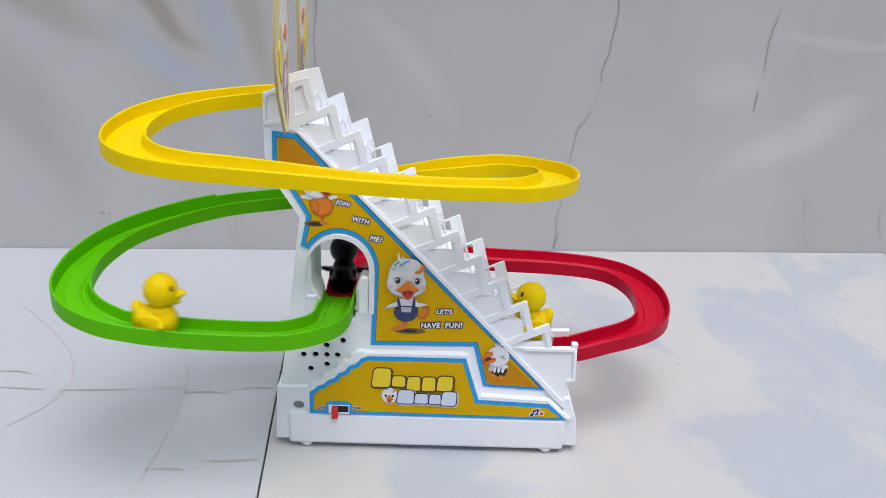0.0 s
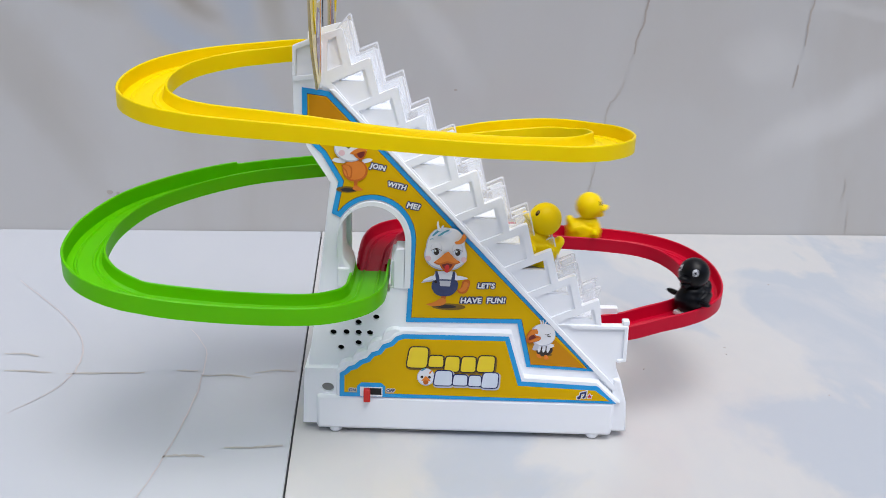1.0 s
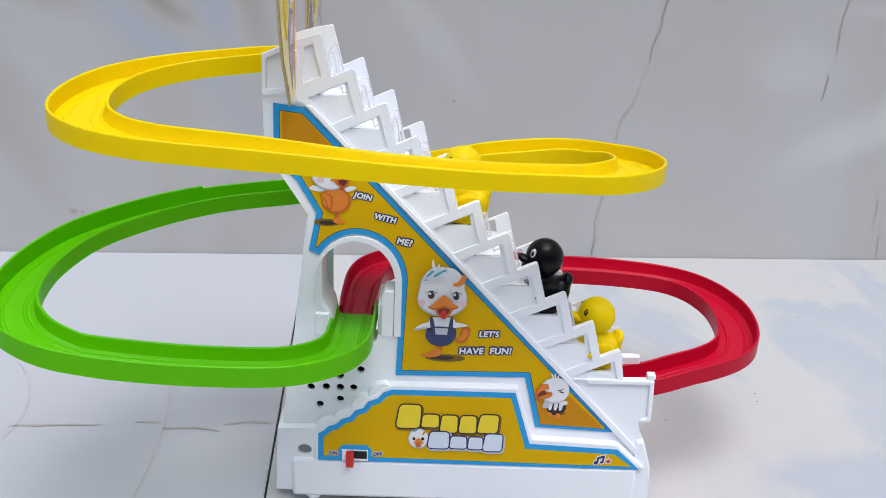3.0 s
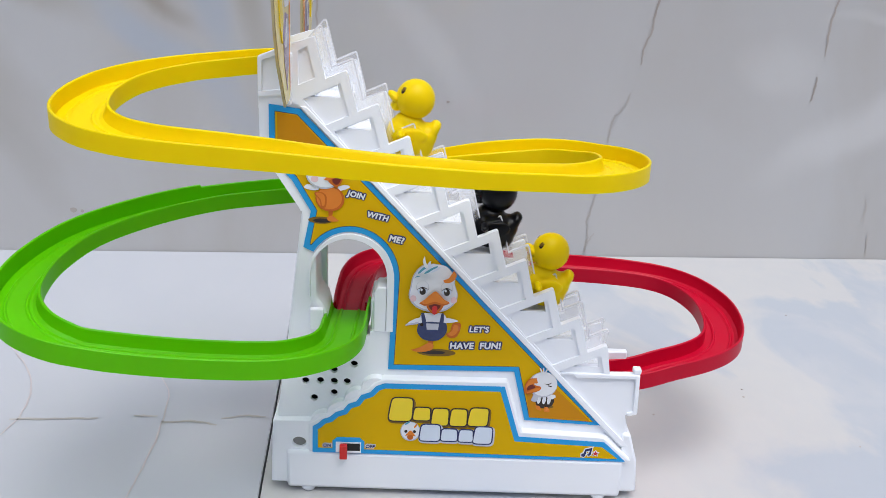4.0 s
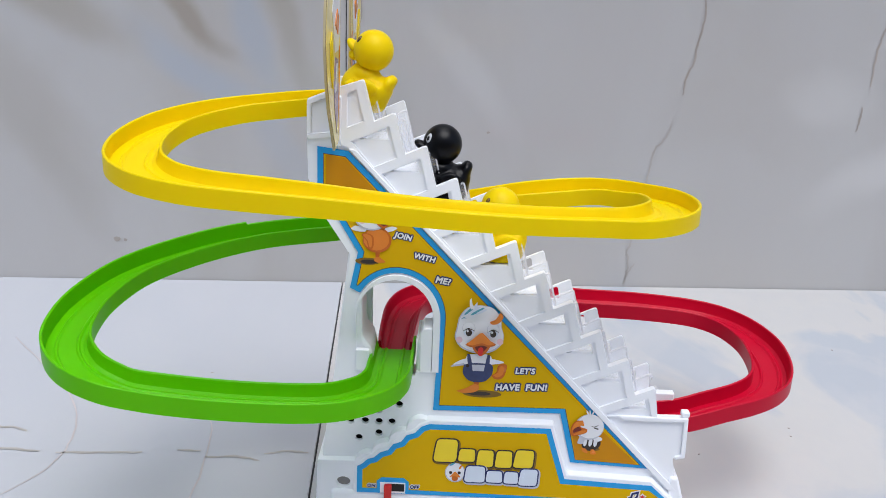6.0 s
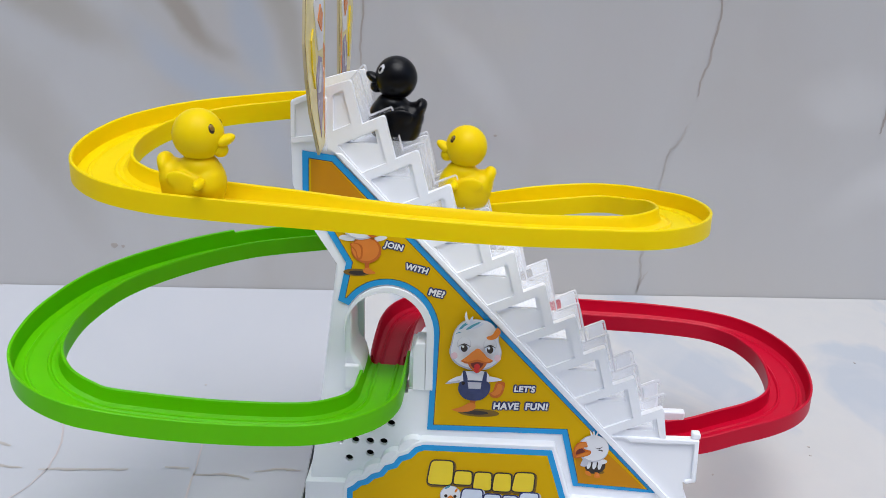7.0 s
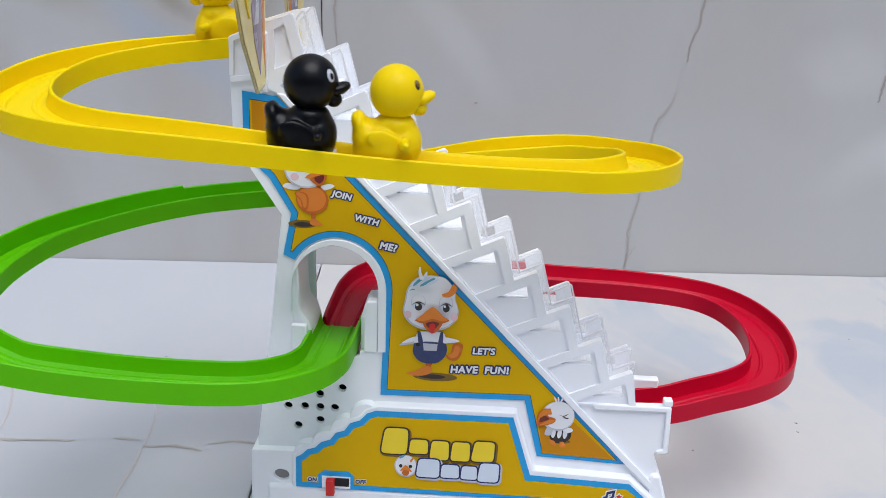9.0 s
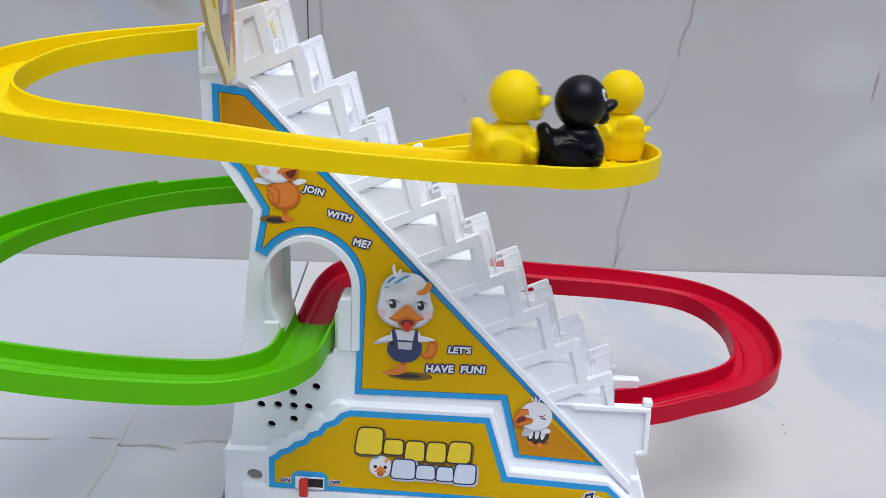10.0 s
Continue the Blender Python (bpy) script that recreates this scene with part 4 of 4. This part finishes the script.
def track(name, line, half, mat, label, lip=None, low=None, drop=FLOOR_DROP, mouth=None):
    """A channel with upright walls and two low guide ridges, swept along the line of its rims."""
    def section(half):
        r = half * 0.42
        wall_up = [(-half, -drop - 0.0014), (-half, -0.0004), (-half + 0.0004, 0), (-half + 0.0010, 0), (-half + 0.0014, -0.0004)]
        ridge = [(-r - 0.0010, -drop), (-r - 0.0003, -drop + 0.0007), (-r + 0.0003, -drop + 0.0007), (-r + 0.0010, -drop)]
        inner = wall_up + [(-half + 0.0019, -drop * 0.5), (-half * 0.76, -drop * 0.85), (-half * 0.62, -drop)] + ridge
        outer = wall_up + [(-half + 0.0018, -drop)] + ridge
        prof = inner + [(-u, v) for u, v in reversed(outer)]
        return prof + [(half - 0.0012, -drop - 0.0014), (half - 0.0014, -drop - 0.0009), (-half + 0.0014, -drop - 0.0009), (-half + 0.0012, -drop - 0.0014)]

    from mathutils.geometry import tessellate_polygon

    caps = tessellate_polygon([[Vector((u, v, 0)) for u, v in section(half[0])]])
    pts = smooth_line(line, 8)
    bm = bmesh.new()
    rings = []
    for i, p in enumerate(pts):
        d = pts[min(i + 1, len(pts) - 1)] - pts[max(i - 1, 0)]
        side = Vector((d[1], -d[0], 0)).normalized()
        wide = half[0] + (half[1] - half[0]) * min(1.0, i / 40)
        prof = section(wide + ((mouth or wide) - wide) * ease((i - len(pts) + 56) / 40))
        up = 0.0013 if lip and i >= lip else 0.0
        sink = ease(float(np.interp(i / 8, low, (0, 1, 1, 0)))) if low else 0.0
        if lip and i == lip:
            rings.append([bm.verts.new(Vector(p) - Vector(d).normalized() * 0.0003 + side * u + Vector((0, 0, v))) for u, v in prof])
        rings.append([bm.verts.new(Vector(p) + side * u + Vector((0, 0, v + (up if u > 0 and v > -0.001 else 0) - (sink * (0.0024 if u < 0 else 0.0007) if v > -0.001 else 0)))) for u, v in prof])
    n = len(prof)
    for a, b in zip(rings, rings[1:]):
        for i in range(n):
            j = (i + 1) % n
            bm.faces.new((a[i], a[j], b[j], b[i]))
    for ring in (rings[0], rings[-1]):
        for tri in caps:
            bm.faces.new([ring[k] for k in tri])
    ob = part(name, bm, mat, toy, label)
    for poly in ob.data.polygons:
        poly.use_smooth = True
    ob.data.set_sharp_from_angle(angle=radians(30))
    return ob


track("upper_track", Y_LINE, (0.0120, 0.0120), YELLOW, "glossy yellow plastic track loop with raised rims", None, (10.0, 12.3, 13.2, 17.2))
track("middle_track", G_LINE, (0.0105, 0.0110), GREEN, "bright green plastic track loop with raised rims", 17)
track("lower_track", R_LINE, (0.0090, 0.0118), RED, "crimson plastic track loop with raised rims", drop=0.0078, mouth=0.0097)

# ---- clear lifting comb between the stair walls ----
comb = new("lifting_comb")
comb.parent = toy
comb["label"] = "clear plastic stepped lifting comb"
comb_out = [(-0.0800, 0.2290)] + teeth[:-1] + [(0.070, 0.062), (0.052, 0.066), (-0.0800, 0.204)]
for lay in (lambda u, v, d: (u, rear(u, v, 0)[1] - 0.0036 - d, v), lambda u, v, d: (u, front(u, v, 0)[1] + 0.0100 - d, v)):
    sheet = part("comb_plate", plate(comb_out, lay, -0.0005, 0.0005), CLEAR, comb)
    sheet.visible_shadow = False
    edge = comb_out[:-3]
    part("comb_edge", plate(edge + [p for p in reversed(inset(comb_out, 0.0007)[:-3])], lay, -0.0007, 0.0007), FROST, sheet, "frosted plastic edge").visible_shadow = False

# ---- printed cards on top ----
def card(y_tip, sign, name):
    prof = [(0.0, 0.2060), (-0.009, 0.2165), (-0.019, 0.2280), (-0.026, 0.2420), (-0.030, 0.2560), (-0.028, 0.2700), (-0.022, 0.2900), (-0.012, 0.3050), (0.004, 0.3100), (0.014, 0.3050), (0.0145, 0.2400), (0.0135, 0.2075)]
    pl = lambda u, v, d: (-0.0850 - d + 0.01 * (v - 0.206), y_tip + sign * u, v)
    ob = part(name, plate(prof, pl, -0.0005, 0.0005), CARD_EDGE, toy, "thin printed card with a yellow ground standing on the tower")
    part("card_print", plate(inset(prof, 0.0009), pl, -0.0008, -0.0006), CARD, ob)
    for k, (poly, mat) in enumerate((
        ([(0.0115, 0.2095), (0.0115, 0.2300), (0.0125, 0.2500), (0.0085, 0.2520), (0.0080, 0.2250)], PRINT_ORANGE),
        ([(0.003, 0.2130), (-0.005, 0.2270), (-0.008, 0.2400), (-0.003, 0.2480), (0.005, 0.2460), (0.0078, 0.2360), (0.006, 0.2240)], PLUM),
        ([(-0.004, 0.2500), (-0.013, 0.2680), (-0.005, 0.2880), (0.007, 0.2860), (0.009, 0.2600), (0.006, 0.2500)], PRINT_WHITE),
        ([(-0.0045, 0.2330), (0.0000, 0.2450), (0.0030, 0.2445), (0.0005, 0.2330)], PRINT_GREY),
        ([(-0.0120, 0.2360), (-0.0175, 0.2440), (-0.0200, 0.2560), (-0.0160, 0.2600), (-0.0115, 0.2480)], PRINT_YELLOW),
        ([(-0.006, 0.2620), (-0.001, 0.2680), (0.004, 0.2640), (0.002, 0.2570)], PRINT_ORANGE),
    )):
        part("card_figure", plate(poly, pl, -0.00088 - 0.00014 * k, -0.00085), mat, ob)
    return ob


card(0.0, 1, "top_card")
card(0.068, -1, "top_card")


# ---- the three ducks ----
def shaped_sphere(rx, ry, rz, centre, seg=20, rings=12, warp=None):
    bm = bmesh.new()
    bmesh.ops.create_uvsphere(bm, u_segments=seg, v_segments=rings, radius=1.0)
    for v in bm.verts:
        p = Vector((v.co.x * rx, v.co.y * ry, v.co.z * rz))
        if warp:
            p = warp(p)
        v.co = p + Vector(centre)
    return bm


def duck(name, mat, label, dark):
    d = new(name)
    tagged(d, label, "toy duck", group="ducks on the slide")

    def boxy(p):
        x, y, z = p
        if z < 0:
            k = 1 / max(0.5, math.sqrt(max(0.0, 1 - (z / 0.0092) ** 2))) ** 0.7
            x, y = x * k, y * k
        return Vector((x, y, max(z, -0.0088)))

    mass = shaped_sphere(0.0120, 0.0094, 0.0092, (0.0002, 0, 0.0088), 36, 24, boxy)
    lumps = [
        ((0.0058, 0.0076, 0.0074), (-0.0066, 0, 0.0104), 0.15),
        ((0.0078, 0.0078, 0.0050), (-0.0014, 0, 0.0132), 0.0),
        ((0.0030, 0.0058, 0.0048), (-0.0098, 0, 0.0150), 0.35),
        ((0.0024, 0.0048, 0.0030), (-0.0108, 0, 0.0162), 0.4),
        ((0.0074, 0.0074, 0.0050), (0.0026, 0, 0.0160), 0.0),
        ((0.0062, 0.0011, 0.0038), (-0.0014, 0.0082, 0.0116), 0.15),
        ((0.0062, 0.0011, 0.0038), (-0.0014, -0.0082, 0.0116), 0.15),
        ((0.0068, 0.0088, 0.0090), (0.0058, 0, 0.0096), 0.0),
    ]
    for (rx, ry, rz), c, lean in lumps:
        lump = shaped_sphere(rx, ry, rz, c, 20, 12, lambda p: Vector((p.x, p.y, p.z - lean * p.x)))
        me = bpy.data.meshes.new("lump")
        lump.to_mesh(me)
        lump.free()
        mass.from_mesh(me)
        bpy.data.meshes.remove(me)
    body = part("body", mass, mat, d, smooth=True)
    fuse = body.modifiers.new("fuse", "REMESH")
    fuse.mode, fuse.voxel_size, fuse.use_smooth_shade = "VOXEL", 0.00055, True
    ease_mod = body.modifiers.new("soften", "SMOOTH")
    ease_mod.factor, ease_mod.iterations = 0.5, 8
    part("head", shaped_sphere(0.0094, 0.0093, 0.0096, (0.0018, 0, 0.0276), 30, 20), mat, d, smooth=True)
    part("beak", shaped_sphere(0.0044, 0.0040, 0.0024, (0.0110, 0, 0.0262), 18, 12, lambda p: Vector((p.x, p.y, p.z + 0.42 * max(0, p.x)))), mat, d, smooth=True)
    part("beak", shaped_sphere(0.0030, 0.0033, 0.0028, (0.0100, 0, 0.0228), 16, 10), mat, d, smooth=True)
    for s in (1, -1):
        part("arm", shaped_sphere(0.0018, 0.0050, 0.0018, (0.0052, s * 0.0112, 0.0118), 14, 10, lambda p: Vector((p.x + 0.12 * abs(p.y), p.y, p.z + 0.12 * abs(p.y)))), mat, d, smooth=True)
        e = part("eye", shaped_sphere(0.0006, 0.0017 if dark else 0.0013, 0.0023 if dark else 0.0018, (0, 0, 0), 16, 8), EYE_PALE if dark else EYE_BROWN, d, "pale grey eye ring" if dark else "dark brown eye", smooth=True)
        e.matrix_basis = Matrix.Translation((0.0018, 0, 0.0276)) @ Euler((0, radians(-25), s * radians(40))).to_matrix().to_4x4() @ Matrix.Translation((0.0091, 0, 0))
        pu = part("pupil", shaped_sphere(0.0005, 0.0009, 0.0012, (0, 0, 0), 12, 6), DUCK_BLACK if dark else PRINT_BROWN, e, smooth=True)
        pu.matrix_basis = Matrix.Translation((0.0004, 0.0, -0.0003 if dark else 0.0003))
    if dark:
        part("axle_plate", boxed(0.0106, 0.0128, -0.0048, 0.0048, 0.0022, 0.0042), PRINT_WHITE, d, "white plastic plate under the breast")
    for s in (1, -1):
        bm = bmesh.new()
        bmesh.ops.create_cone(bm, cap_ends=True, segments=16, radius1=0.0022, radius2=0.0022, depth=0.0016)
        w = part("wheel", bm, DARK if not dark else PRINT_GREY, d)
        w.matrix_basis = Matrix.Translation((0.004, s * 0.0055, 0.0021)) @ Euler((radians(90), 0, 0)).to_matrix().to_4x4()
    return d


duck_a = duck("toy_duck", DUCK_YELLOW, "small yellow plastic duck with dark eyes climbing the stairs", False)
duck_b = duck("toy_duck", DUCK_BLACK, "small black plastic duck with white eye patches", True)
duck_c = duck("toy_duck", DUCK_YELLOW, "small yellow plastic duck riding the green track", False)

# ---- what moves ----
PERIOD, PEAK = 0.61, 0.36


def stair(n):
    z = 0.2201 - 0.0147 * n
    return Vector((-0.0763 + 0.0141 * n, 0.017 + 0.07 * z, z))


lower = lambda line, drop=FLOOR_DROP: smooth_line(line, 8) - np.array([0, 0, drop])
CLIMB = np.array([stair(n) for n in range(11, -1, -1)])
ROUTE = np.vstack([CLIMB, lower(Y_LINE), lower(G_LINE), lower(R_LINE, 0.0078)])
ALONG = np.r_[0, np.cumsum(np.linalg.norm(np.diff(ROUTE, axis=0), axis=1))]


def on_route(s):
    at = lambda q: Vector([float(np.interp(q, ALONG, ROUTE[:, k])) for k in range(3)])
    d = at(s + 0.006) - at(s - 0.006)
    return at(s), d


def climbing(t, start_n, first):
    """The place on the stairs: a lift by one step each time that the comb comes up."""
    dn_x = dn_z = 0.0
    hop = 0.0
    for i in range(start_n):
        tp = PEAK + PERIOD * (first + i)
        dn_z += ease((t - tp + 0.26) / 0.17)
        dn_x += ease((t - tp + 0.12) / 0.15)
        hop += 0.0022 * max(0.0, 1 - abs(t - tp + 0.02) / 0.10)
    n_x, n_z = start_n - dn_x, start_n - dn_z
    p = stair(n_z)
    return Vector((stair(n_x).x, p.y, p.z + hop))


def ride(keys, t):
    ts, ss = zip(*keys)
    return float(np.interp(t, ts, ss))


def duck_rows(before, start_n, first, after, near=0.0):
    rows = []
    last = None
    for i in range(101):
        t = i / 10
        left = after[0][0]
        if before and t <= before[-1][0]:
            p, d = on_route(ride(before, t) - 0.0012)
        elif t < left:
            p, d = climbing(t, start_n, first) - Vector((near * ease((t - 5.5) / 1.5), 0, 0)), Vector((-1, 0, 0))
        else:
            p, d = on_route(ride(after, t) - 0.0020)
        yaw = math.degrees(math.atan2(d.y, d.x))
        flat = math.hypot(d.x, d.y)
        dip = -math.degrees(math.atan2(d.z, flat)) if (t >= left or (before and t <= before[-1][0])) else 0.0
        if d.x == -1:
            beat = (t - PEAK - 0.02 + PERIOD / 2) % PERIOD - PERIOD / 2
            dip = -15 * max(0.0, 1 - abs(beat) / 0.13)
        rows.append((t, pose(p.x, p.y, p.z + (0.0004 if d.x == -1 else -0.0004), 0, max(-16, min(12, dip)), yaw)))
    return rows


def motions():
    walk(comb, [(i / 10, pose(0.0035 - 0.0015 * math.cos(2 * math.pi * (i / 10 - PEAK) / PERIOD), 0, -0.0045 + 0.0090 * math.cos(2 * math.pi * (i / 10 - PEAK) / PERIOD))) for i in range(101)])
    walk(duck_a, duck_rows((), 10, 0, ((5.95, 0.222), (6.07, 0.232), (6.17, 0.257), (6.27, 0.273), (6.37, 0.298), (6.47, 0.326), (6.57, 0.356), (6.67, 0.382), (6.8, 0.404), (7, 0.4095), (7.5, 0.425), (8, 0.450), (8.5, 0.477), (9, 0.504), (9.5, 0.570), (10, 0.647))))
    walk(duck_b, duck_rows(((0, 1.255), (0.1, 1.300), (0.2, 1.345), (0.3, 1.391), (0.4, 1.422), (0.5, 1.453), (0.6, 1.479), (0.7, 1.502), (0.8, 1.529), (0.9, 1.560), (1.0, 1.585), (1.1, 1.624), (1.2, 1.642)), 11, 2, ((7.75, 0.222), (7.9, 0.230), (8.0, 0.253), (8.1, 0.269), (8.2, 0.295), (8.3, 0.322), (8.4, 0.355), (8.5, 0.373), (8.6, 0.395), (8.7, 0.421), (8.8, 0.447), (8.9, 0.466), (9.0, 0.474), (9.5, 0.536), (10, 0.582)), 0.0040))
    walk(duck_c, duck_rows(((0, 1.075), (0.1, 1.116), (0.2, 1.151), (0.3, 1.184), (0.4, 1.220), (0.5, 1.252), (0.6, 1.288), (0.7, 1.328), (0.8, 1.366), (0.9, 1.405), (1.0, 1.443), (1.1, 1.479), (1.2, 1.519), (1.3, 1.547), (1.4, 1.575), (1.5, 1.617), (1.6, 1.625), (1.8, 1.630), (2.0, 1.6365), (2.2, 1.642)), 11, 4, ((8.85, 0.222), (9.0, 0.257), (9.1, 0.276), (9.2, 0.316), (9.3, 0.357), (9.4, 0.381), (9.5, 0.400), (9.6, 0.425), (9.7, 0.455), (9.8, 0.492), (9.9, 0.526), (10, 0.5568))))


motions()
